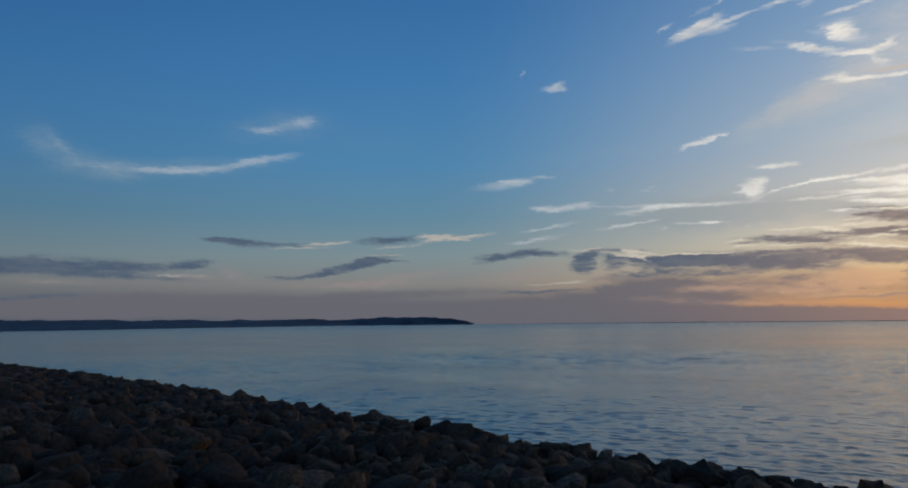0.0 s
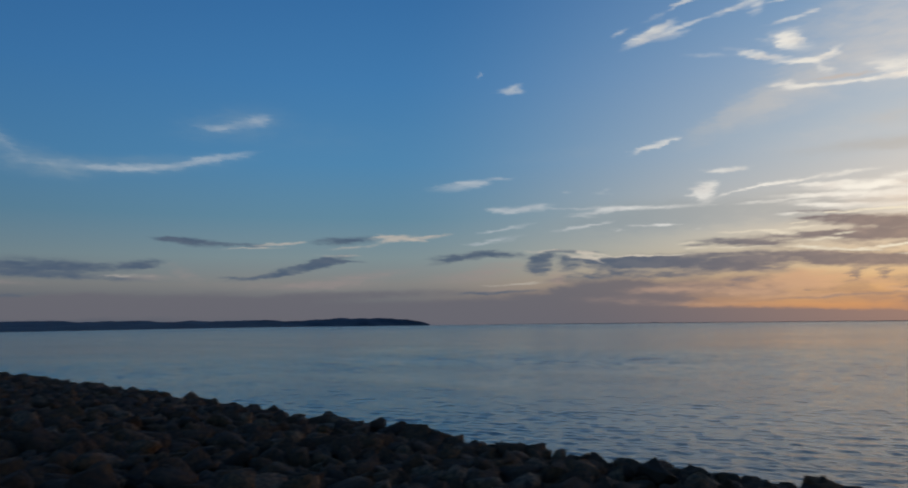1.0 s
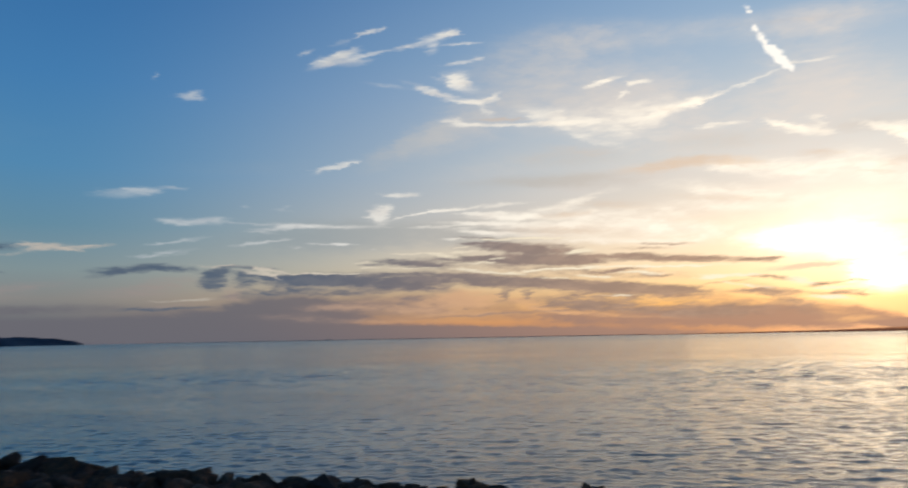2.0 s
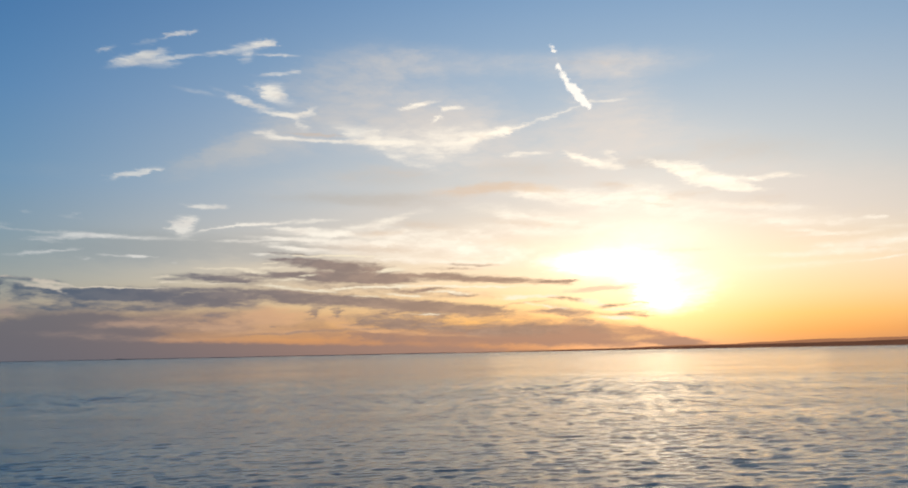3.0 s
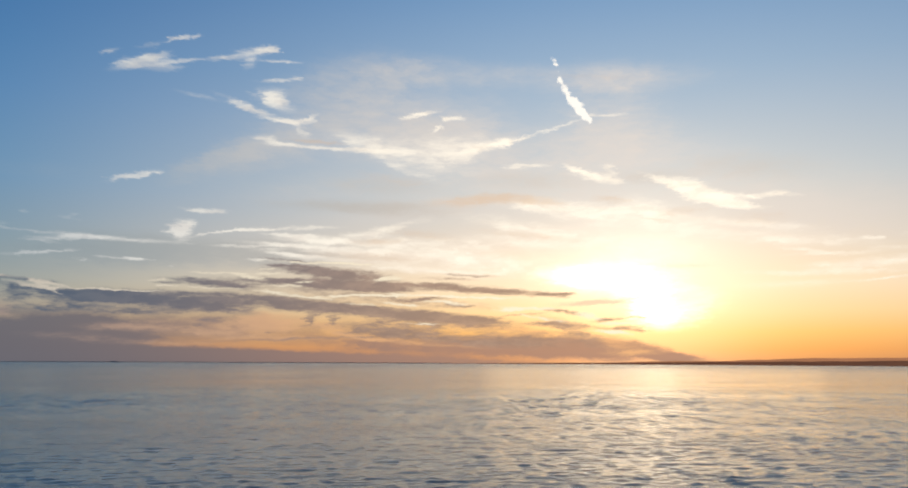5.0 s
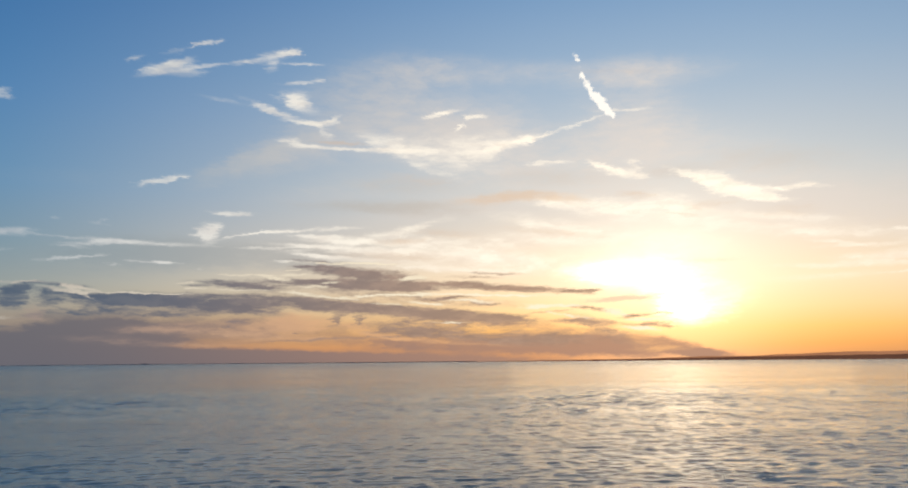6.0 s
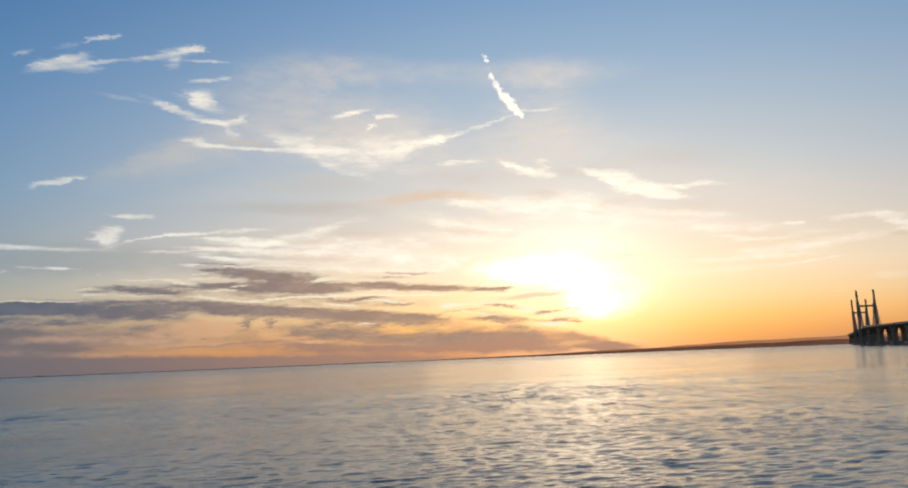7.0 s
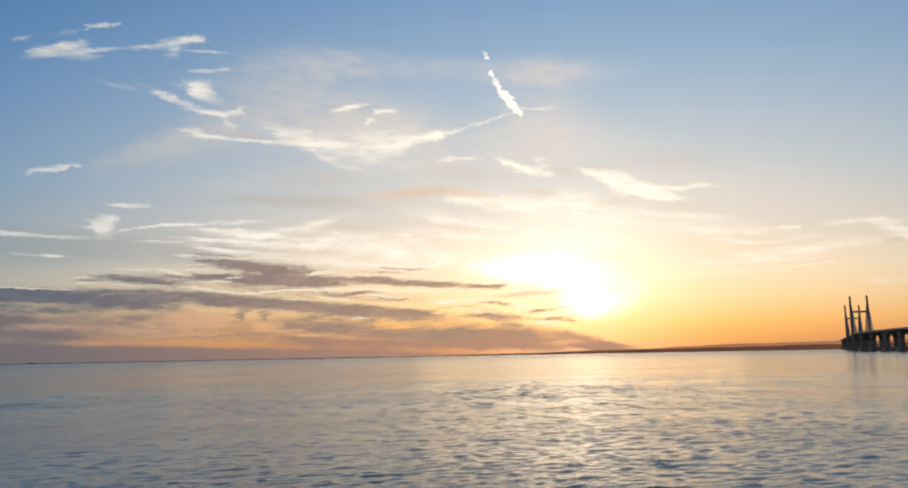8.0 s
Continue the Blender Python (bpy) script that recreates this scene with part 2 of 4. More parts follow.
cloud(white, 46.73, 10.39, 4.88, 0.71, -10, 0.5)
cloud(white, 37.79, 10.24, 2.67, 0.31, 15, 0.6)
cloud(white, 71.77, 8.40, 0.76, 0.16, -5, 0.8)
cloud(white, 69.37, 7.45, 3.87, 0.16, -1, 0.6)
cloud(white, 72.76, 5.67, 2.98, 0.12, 4, 0.7)
cloud(white, 74.51, 8.45, 1.12, 0.23, -6, 0.5)
cloud(white, 70.74, 6.44, 4.41, 0.39, -4, 0.4)
cloud(white, 67.55, 7.79, 2.21, 0.20, -8, 0.6)
cloud(white, 73.26, 7.61, 2.00, 0.19, -1, 0.5)
cloud(white, 66.64, 5.49, 4.37, 0.32, -0, 0.4)
cloud(white, 28.29, 9.79, 2.53, 0.13, 6, 0.8)
cloud(white, 25.43, 9.34, 2.05, 0.10, 11, 0.7)
cloud(white, 31.24, 9.87, 2.59, 0.17, 4, 0.7)
cloud(white, 29.98, 9.33, 2.56, 0.21, -1, 1.4)
cloud(white, 32.12, 8.94, 3.91, 0.26, -2, 1.4)
cloud(white, 29.16, 8.58, 2.97, 0.21, -1, 1.3)
cloud(white, 33.85, 8.23, 4.82, 0.35, -3, 1.3)
cloud(white, 30.01, 7.87, 2.55, 0.17, -2, 0.9)
cloud(white, 35.15, 9.43, 3.09, 0.44, 10, 0.8)
cloud(white, 37.35, 8.92, 2.66, 0.53, 5, 0.7)
cloud(white, 33.86, 7.58, 5.26, 0.30, -3, 0.9)
cloud(white, 26.27, 8.32, 2.47, 0.11, 2, 0.8)
cloud(white, 28.33, 8.17, 1.67, 0.13, 1, 0.7)
cloud(white, 40.01, 8.04, 6.24, 0.79, -1, 0.9)
cloud(white, 37.36, 6.95, 4.42, 0.35, -2, 0.7)
cloud(white, 44.45, 7.12, 6.63, 0.97, -1, 0.8)
cloud(white, 42.24, 8.91, 6.24, 0.62, -1, 0.6)
cloud(white, 27.53, 7.47, 1.24, 0.11, 1, 0.8)
cloud(grey, 24.28, 7.79, 10.01, 1.33, 1, 0.8)
cloud(grey, 31.28, 7.98, 5.63, 1.29, 1, 0.7)
cloud(grey, 38.23, 11.47, 5.83, 0.79, -0, 0.7)
cloud(grey, 32.94, 11.69, 6.19, 0.61, 1, 0.6)
cloud(grey, 16.40, 7.45, 7.49, 1.96, 3, 0.6)
cloud(grey, 48.15, 13.65, 5.35, 0.87, -2, 0.5)
cloud(grey, 56.99, 13.66, 3.39, 0.85, -4, 0.5)
cloud(grey, 64.08, 13.91, 6.14, 1.23, -6, 0.5)
cloud(grey, 36.44, 13.28, 5.39, 0.87, 0, 0.5)
cloud(core, 54.94, 6.00, 5.02, 1.47, -2, 0.7)
cloud(core, 53.23, 6.40, 4.26, 0.96, -2, 0.5)
cloud(core, 57.77, 3.33, 2.86, 1.10, -2, 0.9)
cloud(core, 59.48, 4.55, 3.22, 1.27, -2, 0.5)
cloud(core, 56.37, 4.66, 2.50, 1.55, -33, 0.7)
cloud(core, 51.05, 6.29, 3.03, 0.87, -2, 0.4)
cloud(core, 56.73, 8.09, 4.97, 1.72, -3, 0.3)
cloud(core, 48.89, 7.48, 6.53, 1.32, -2, 0.25)
cloud(white, 77.35, 8.32, 1.65, 0.23, -8, 0.9)
cloud(white, 78.28, 7.74, 1.30, 0.30, -13, 0.8)
cloud(white, 79.52, 7.20, 1.87, 0.45, -7, 0.8)
cloud(white, 75.64, 8.38, 1.03, 0.16, -7, 0.5)
cloud(white, 78.86, 4.26, 3.68, 0.30, -2, 0.5)
cloud(veil, 71.0, 9.6, 9.00, 2.20, -4, 0.5)
cloud(white, 66.2, 8.70, 6.50, 0.55, -6, 0.7)
cloud(white, 73.5, 6.90, 6.00, 0.40, 3, 0.7)
cloud(white, 68.0, 6.20, 5.00, 0.25, -2, 0.6)
cloud(white, 64.5, 9.80, 4.50, 0.40, -8, 0.7)
cloud(trail, 50.21, 22.36, 0.40, 0.21, -40, 1)
cloud(trail, 50.46, 21.68, 0.29, 0.18, -81, 0.5)
cloud(trail, 50.58, 21.01, 0.38, 0.27, -70, 1.1)
cloud(trail, 50.96, 20.27, 0.61, 0.31, -60, 1.2)
cloud(trail, 51.48, 19.53, 0.65, 0.39, -56, 1.3)
cloud(trail, 52.00, 18.91, 0.66, 0.48, -51, 1.3)
cloud(trail, 52.43, 18.38, 0.57, 0.35, -56, 1.2)
cloud(trail, 52.78, 18.02, 0.35, 0.22, -56, 1)
cloud(pink, 28.89, 2.91, 2.49, 0.68, -0, 1)
cloud(pink, 26.46, 2.57, 5.78, 0.58, -2, 0.9)
cloud(pink, 23.33, 2.07, 7.24, 0.37, -2, 0.8)
cloud(pink, 18.82, 2.46, 3.34, 0.40, 4, 0.6)
cloud(pink, 33.93, 2.30, 3.02, 0.39, -12, 0.8)
cloud(pink, 35.65, 1.77, 3.47, 0.26, -6, 0.6)
cloud(pink, 28.10, 1.64, 6.69, 0.25, -0, 0.6)
cloud(pink, 21.46, 1.26, 7.89, 0.28, -1, 0.5)
cloud(pink, 47.01, 2.43, 3.92, 0.22, -4, 0.9)
cloud(pink, 42.63, 2.75, 3.08, 0.17, -1, 0.8)
cloud(pink, 48.76, 2.10, 2.17, 0.22, -1, 0.8)
cloud(pink, 54.33, 1.49, 2.51, 0.69, -11, 0.8)
cloud(pink, 55.57, 0.74, 2.49, 0.25, 2, 0.9)
cloud(pink, 39.99, 1.34, 4.81, 0.22, -4, 0.6)
cloud(pink, 50.94, 2.71, 2.57, 0.17, -9, 0.6)
cloud(pink, 15.35, 1.66, 3.51, 0.31, 0, 0.4)
cloud(pink, 6.42, 4.10, 2.61, 0.61, 7, 0.6)
cloud(pink, 4.21, 3.43, 3.93, 0.53, 1, 0.6)
cloud(pink, -3.73, 3.50, 4.86, 0.53, 8, 0.7)
cloud(pink, -8.10, 2.90, 6.57, 0.44, -0, 0.6)
cloud(pink, 11.14, 3.31, 0.86, 0.60, 29, 0.7)
cloud(pink, 11.56, 3.04, 0.59, 0.26, -1, 0.6)
cloud(pink, -19.32, 3.44, 2.40, 0.29, 1, 0.7)
cloud(pink, -16.53, 3.81, 1.66, 0.58, -30, 0.5)
cloud(pink, -28.52, 2.98, 3.53, 0.31, -1, 0.5)
cloud(pink, 27.53, 3.36, 1.72, 0.39, 3, 0.6)
cloud(pink, 6.82, 2.51, 2.17, 0.13, 4, 0.6)
cloud(haze, 15.62, 0.08, 17.91, 0.50, -1, 0.8)
cloud(haze, -9.80, 1.04, 24.22, 0.86, -1, 1)
cloud(haze, -20.45, 1.70, 14.09, 0.74, 1, 0.7)
cloud(haze, 9.38, 1.31, 9.90, 1.12, 1, 0.9)
cloud(haze, -27.74, 0.90, 8.88, 0.54, -0, 0.8)
cloud(haze, -3.73, 2.18, 8.80, 0.39, 2, 0.6)
cloud(haze, 15.67, 1.43, 5.56, 0.93, 4, 0.6)
cloud(haze, 21.56, 0.51, 9.17, 0.57, -1, 0.6)
cloud(haze, 23.31, 2.40, 13.20, 1.23, -0, 0.65)
cloud(haze, 27.34, -0.02, 33.89, 0.50, -1, 0.9)
cloud(haze, 23.39, 0.56, 13.57, 0.49, -1, 0.8)
cloud(haze, 39.99, 1.04, 9.60, 0.86, -2, 0.8)
cloud(haze, 33.96, 0.24, 13.01, 0.38, -1, 0.8)
cloud(haze, 48.73, 1.14, 6.00, 0.95, -3, 0.9)
cloud(haze, 53.03, 0.87, 3.78, 0.86, -6, 0.8)
cloud(haze, 56.82, 0.81, 3.65, 0.68, -15, 0.8)
cloud(haze, 14.63, 2.35, 4.19, 1.14, 0, 0.7)
cloud(haze, 58.86, 0.36, 3.58, 0.34, -6, 0.5)
cloud(dark, -28.22, 4.08, 5.41, 0.66, 1, 1)
cloud(dark, -33.12, 3.85, 3.89, 0.74, 2, 1)
cloud(dark, -22.81, 4.05, 3.86, 0.41, 1, 0.8)
cloud(dark, -19.35, 4.40, 1.43, 0.42, 6, 0.9)
cloud(dark, -24.28, 3.45, 6.15, 0.28, -2, 0.7)
cloud(dark, -29.15, 1.97, 3.83, 0.23, 4, 0.6)
cloud(dark, -15.76, 6.03, 2.75, 0.30, -4, 1)
cloud(dark, -16.99, 6.21, 1.64, 0.21, -2, 0.8)
cloud(dark, -12.41, 5.91, 2.13, 0.17, -1, 0.6)
cloud(dark, -5.05, 6.32, 2.65, 0.35, 3, 0.9)
cloud(dark, -6.36, 4.74, 2.20, 0.44, 10, 1)
cloud(dark, -8.10, 4.30, 3.06, 0.31, 14, 0.9)
cloud(dark, -10.68, 3.59, 2.58, 0.17, 8, 0.9)
cloud(dark, -12.80, 3.46, 1.27, 0.13, 0, 0.7)
cloud(dark, -4.61, 4.73, 1.32, 0.13, -3, 0.7)
cloud(dark, 3.80, 5.02, 2.42, 0.31, 3, 1)
cloud(dark, 6.44, 5.24, 2.18, 0.31, -3, 1)
cloud(dark, 2.47, 4.68, 1.33, 0.22, 9, 0.6)
cloud(dark, 9.67, 4.30, 1.20, 0.87, -11, 1)
cloud(dark, 10.12, 4.98, 1.28, 0.39, -1, 0.9)
cloud(dark, 12.03, 4.41, 0.85, 0.86, 14, 0.8)
cloud(dark, 12.27, 5.27, 2.10, 0.17, -2, 0.8)
cloud(dark, 13.72, 4.63, 2.07, 0.30, -6, 0.8)
cloud(dark, 17.01, 4.44, 3.57, 0.46, 2, 1)
cloud(dark, 14.52, 3.58, 4.47, 0.38, 7, 0.7)
cloud(dark, 5.07, 2.28, 2.61, 0.18, 2, 0.6)
cloud(dark, 7.68, 2.33, 2.58, 0.13, 4, 0.6)
cloud(dark, 17.28, 4.33, 4.03, 0.51, 1, 1)
cloud(dark, 21.70, 4.34, 4.70, 0.65, -1, 1)
cloud(dark, 27.21, 4.42, 4.57, 0.72, -2, 1)
cloud(dark, 32.20, 4.02, 3.86, 0.69, -4, 1)
cloud(dark, 19.49, 3.50, 4.55, 0.32, 1, 0.8)
cloud(dark, 24.43, 3.72, 3.62, 0.37, -5, 0.8)
cloud(dark, 36.50, 3.76, 4.37, 0.56, -4, 0.95)
cloud(dark, 39.99, 3.43, 5.28, 0.52, -5, 0.95)
cloud(dark, 37.37, 2.53, 4.37, 0.87, -1, 0.85)
cloud(dark, 43.51, 3.17, 3.08, 0.39, -4, 0.8)
cloud(dark, 40.86, 1.81, 5.70, 0.52, -4, 0.8)
cloud(dark, 46.99, 1.47, 4.77, 0.61, -1, 0.8)
cloud(dark, 51.36, 2.19, 2.98, 0.61, -26, 0.8)
cloud(dark, 49.65, 2.87, 2.60, 0.22, -1, 0.8)
cloud(dark, 30.88, 6.76, 3.21, 0.39, -2, 1.1)
cloud(dark, 31.32, 5.74, 5.16, 0.39, -2, 0.8)
cloud(dark, 30.03, 7.10, 2.12, 0.17, -1, 0.8)
cloud(dark, 34.74, 6.19, 3.71, 0.70, -3, 1.2)
cloud(dark, 33.89, 5.63, 4.79, 0.30, -3, 0.9)
cloud(dark, 37.36, 5.50, 3.08, 0.35, -0, 0.9)
cloud(dark, 42.65, 5.56, 4.43, 0.35, -3, 1)
cloud(dark, 46.63, 5.19, 4.82, 0.26, -3, 1)
cloud(dark, 50.14, 5.08, 1.74, 0.13, 2, 0.8)
cloud(dark, 23.57, 5.69, 2.79, 0.25, -1, 1)
cloud(dark, 25.56, 5.40, 3.26, 0.25, -1, 0.9)
cloud(dark, 21.27, 5.43, 1.15, 0.12, 1, 0.8)
cloud(dark, 30.02, 7.44, 2.55, 0.11, -3, 0.8)
cloud(dark, 43.55, 6.56, 2.66, 0.13, -2, 0.7)
cloud(dark, 41.77, 6.27, 2.22, 0.13, -1, 0.6)
cloud(dark, 39.56, 5.84, 3.10, 0.18, -0, 0.7)
cloud(dark, 40.00, 4.70, 2.21, 0.13, 3, 0.8)
cloud(dark, 42.64, 4.24, 1.15, 0.11, -5, 0.8)
cloud(dark, 50.54, 3.76, 1.47, 0.17, -11, 0.8)
cloud(dark, 47.48, 3.51, 2.19, 0.09, 7, 0.6)
cloud(dark, 53.54, 3.14, 1.19, 0.17, 4, 0.9)
cloud(dark, 55.67, 3.26, 1.93, 0.09, 5, 0.7)
cloud(dark, 55.22, 2.58, 1.35, 0.17, 2, 1)
cloud(dark, 56.27, 2.39, 0.67, 0.11, -1, 0.8)
cloud(dark, 53.09, 2.59, 1.70, 0.17, -6, 0.6)
cloud(dark, 31.38, 3.03, 0.55, 0.60, 10, 0.85)
cloud(dark, 33.07, 2.99, 0.38, 0.43, -0, 0.7)
cloud(dark, 24.46, 2.89, 1.19, 0.29, 0, 0.6)
cloud(dark, 23.31, 2.56, 0.78, 0.16, 0, 0.5)
cloud(dark, 30.57, 1.63, 6.81, 0.13, 2, 0.5)
cloud(dark, 28.91, 2.06, 0.66, 0.06, -0, 0.6)
cloud(dark, 33.5, 5.30, 5.50, 0.75, -3, 0.6)
cloud(dark, 40.5, 4.40, 6.00, 0.45, -4, 0.5)
cloud(dark, 44.5, 2.50, 6.00, 0.80, -5, 0.5)
cloud(dark, 27.0, 5.90, 3.00, 0.30, -2, 0.5)
cloud(tan, 36.5, 7.70, 6.00, 0.70, -3, 0.7)
cloud(tan, 78.20, 6.99, 1.29, 0.27, -7, 0.8)
cloud(tan, 43.17, 12.21, 3.15, 0.53, 4, 0.9)
cloud(tan, 46.32, 12.38, 2.69, 0.53, -2, 0.8)
cloud(tan, 49.01, 12.09, 2.23, 0.53, -10, 0.6)
cloud(tan, 54.32, 12.09, 1.73, 0.35, -3, 0.7)
cloud(tan, 57.26, 10.43, 1.69, 0.17, -11, 0.5)
cloud(tan, 36.47, 9.00, 2.65, 0.35, 3, 0.7)
cloud(tan, 40.01, 9.58, 3.57, 0.44, -5, 0.5)
cloud(tan, 58.98, 10.97, 2.48, 0.43, 6, 0.5)
cloud(tan, 52.73, 4.41, 3.20, 0.26, 3, 1.2)
cloud(tan, 56.16, 4.75, 2.51, 0.13, 2, 0.5)
cloud(tan, 58.79, 7.14, 3.27, 0.26, -3, 0.4)
cloud(tan, 31.55, 16.36, 2.19, 0.17, -2, 0.8)
cloud(tan, 48.05, 9.48, 5.29, 0.31, -6, 0.5)
cloud(tan, 64.63, 10.14, 2.70, 0.58, 1, 0.4)
cloud(tan, 37.33, 13.73, 3.59, 0.44, -9, 0.4)
cloud(tan, 52.90, 21.12, 5.32, 0.25, -5, 0.3)
cloud(rim, 18.33, 4.83, 3.34, 0.06, 0, 1)
cloud(rim, 13.12, 5.21, 0.80, 0.19, -9, 0.9)
cloud(rim, 14.13, 5.02, 1.02, 0.11, -7, 0.8)
cloud(rim, 24.73, 6.35, 2.01, 0.10, 1, 0.9)
cloud(rim, 27.16, 6.11, 1.40, 0.17, -11, 1)
cloud(rim, 27.97, 6.42, 1.24, 0.13, 1, 0.8)
cloud(rim, 24.77, 5.22, 2.41, 0.07, 1, 0.8)
cloud(rim, 20.90, 5.22, 1.14, 0.07, 1, 0.8)
cloud(rim, 20.51, 5.62, 0.60, 0.06, 12, 0.8)
cloud(rim, 29.65, 5.46, 1.26, 0.11, 1, 0.9)
cloud(rim, 30.90, 5.82, 0.93, 0.11, 9, 0.8)
cloud(rim, 28.83, 5.03, 1.25, 0.11, -5, 1)
cloud(rim, 31.34, 4.75, 2.13, 0.11, -4, 1)
cloud(rim, 34.33, 4.85, 2.60, 0.11, 2, 1)
cloud(rim, 37.36, 4.93, 2.63, 0.09, -0, 1)
cloud(rim, 35.20, 4.28, 1.30, 0.09, -0, 0.8)
cloud(rim, 38.24, 4.36, 1.76, 0.11, -4, 0.9)
cloud(rim, 37.36, 6.24, 1.58, 0.18, 4, 1)
cloud(rim, 40.88, 4.96, 4.42, 0.09, -2, 0.9)
cloud(rim, 44.41, 4.83, 3.97, 0.09, -1, 0.8)
cloud(rim, 46.60, 3.88, 1.32, 0.18, 4, 0.9)
cloud(rim, 47.93, 4.07, 2.62, 0.13, -1, 0.8)
cloud(rim, 41.76, 4.42, 2.65, 0.13, -4, 0.8)
cloud(rim, 48.79, 3.32, 2.17, 0.13, -9, 0.7)
cloud(rim, 39.99, 2.86, 1.76, 0.07, -1, 0.7)
cloud(rim, 54.36, 2.26, 1.69, 0.17, -4, 1)
cloud(rim, 33.87, 7.28, 3.93, 0.09, -2, 0.8)
cloud(rim, 30.45, 7.32, 2.99, 0.07, -2, 0.8)
cloud(rim, 28.37, 6.81, 0.83, 0.11, 1, 0.8)
cloud(rim, 54.81, 2.89, 1.68, 0.13, -1, 0.9)
cloud(rim, 52.27, 3.47, 1.29, 0.26, -11, 0.9)
cloud(rim, -1.06, 6.39, 1.95, 0.31, 4, 0.8)
cloud(rim, -2.17, 6.58, 1.33, 0.18, 5, 0.7)
cloud(rim, 1.61, 6.63, 1.42, 0.15, 7, 0.8)
cloud(rim, 0.27, 6.30, 0.89, 0.13, -1, 0.7)
cloud(rim, -9.85, 6.03, 2.17, 0.13, 4, 0.7)
cloud(rim, -11.56, 5.71, 2.58, 0.09, 1, 0.6)
cloud(rim, -4.17, 5.83, 2.21, 0.13, 5, 0.6)
cloud(rim, -5.49, 5.17, 1.76, 0.13, -0, 0.6)
cloud(rim, 12.89, 4.91, 1.67, 0.13, -6, 0.8)
cloud(rim, 14.14, 4.61, 1.24, 0.13, -22, 0.8)
cloud(rim, 10.35, 5.41, 2.55, 0.09, -2, 0.6)
cloud(rim, 15.80, 4.82, 3.23, 0.07, 0, 0.8)
cloud(rim, -20.50, 3.51, 1.96, 0.12, 1, 0.5)
cloud(rim, 9.49, 5.35, 0.86, 0.09, -1, 0.6)
cloud(rim, 7.70, 2.89, 2.58, 0.09, 1, 0.6)


def cover(kind, low, high, gain, grain=None):
    """How far a kind of cloud covers the sky: its patches, broken up by the grain."""
    full = W.math("MULTIPLY", fields[kind], 1.6, clamp=True)
    rag = W.math("MULTIPLY", W.math("MULTIPLY", W.math("SUBTRACT", grain or streak, 0.5), gain), full)
    return W.span(W.math("ADD", fields[kind], rag), low, high)


near_cloud = W.span(off_sun, 56, 6)
bank_tone = W.span(off_sun, 46, 3)
lit = W.mix(near_cloud, srgb(186, 196, 206), (1.12, 1.04, 0.91, 1))
lit = W.mix(W.span(billow, 0.35, 0.6, 0.35, 0.0), lit, W.mix(near_cloud, srgb(140, 155, 175), srgb(232, 214, 200)))
air = W.mix(W.math("MULTIPLY", cover("veil", 0.0, 1.2, 1.0, billow), 0.85), air, W.mix(near_cloud, srgb(128, 152, 172), srgb(228, 219, 213)))
air = W.mix(W.math("MULTIPLY", cover("grey", 0.0, 1.2, 1.0, billow), 0.75), air, W.mix(near_cloud, srgb(112, 138, 155), srgb(205, 196, 188)))
air = W.mix(cover("core", 0.0, 1.7, 0.8, billow), air, (1.25, 1.12, 0.90, 1), "ADD")
air = W.mix(W.span(fields["white"], 0.0, 1.4, 0.0, 0.34), air, lit)
air = W.mix(W.math("MULTIPLY", cover("white", 0.0, 1.75, 2.7, puff), W.span(off_sun, 62, 30, 0.62, 0.98)), air, lit)
air = W.mix(W.math("MULTIPLY", cover("tan", 0.0, 1.3, 1.6), 0.75), air, W.mix(near_cloud, srgb(150, 150, 155), srgb(226, 200, 176)))
air = W.mix(W.math("MULTIPLY", cover("haze", 0.0, 0.85, 0.9, billow), 0.92), air, W.mix(bank_tone, srgb(102, 103, 114), srgb(174, 137, 119)))
air = W.mix(W.math("MULTIPLY", cover("pink", 0.0, 1.4, 1.8), 0.78), air, W.mix(near_cloud, srgb(146, 138, 140), srgb(246, 189, 134)))
shade = W.mix(bank_tone, srgb(72, 90, 114), srgb(166, 138, 120))
shade = W.mix(W.span(billow, 0.4, 0.65, 0.0, 0.45), shade, W.mix(bank_tone, srgb(98, 109, 125), srgb(206, 170, 144)))
air = W.mix(W.span(fields["dark"], 0.0, 1.2, 0.0, 0.35), air, shade)
air = W.mix(W.math("MULTIPLY", cover("dark", 0.0, 1.25, 2.8), 0.9), air, shade)
air = W.mix(W.math("MULTIPLY", cover("rim", 0.0, 1.1, 2.4), 0.95), air, W.mix(near_cloud, srgb(180, 176, 172), (1.0, 0.90, 0.70, 1)))
air = W.mix(cover("trail", 0.25, 1.05, 2.2), air, (1.0, 0.98, 0.95, 1))
out = W.add("ShaderNodeBackground", {0: air, 1: 1.0}).outputs[0]
W.add("ShaderNodeOutputWorld", {0: out})


# ---- materials ----
def material(name):
    m = bpy.data.materials.new(name)
    m.use_nodes = True
    return m, Nodes(m.node_tree)


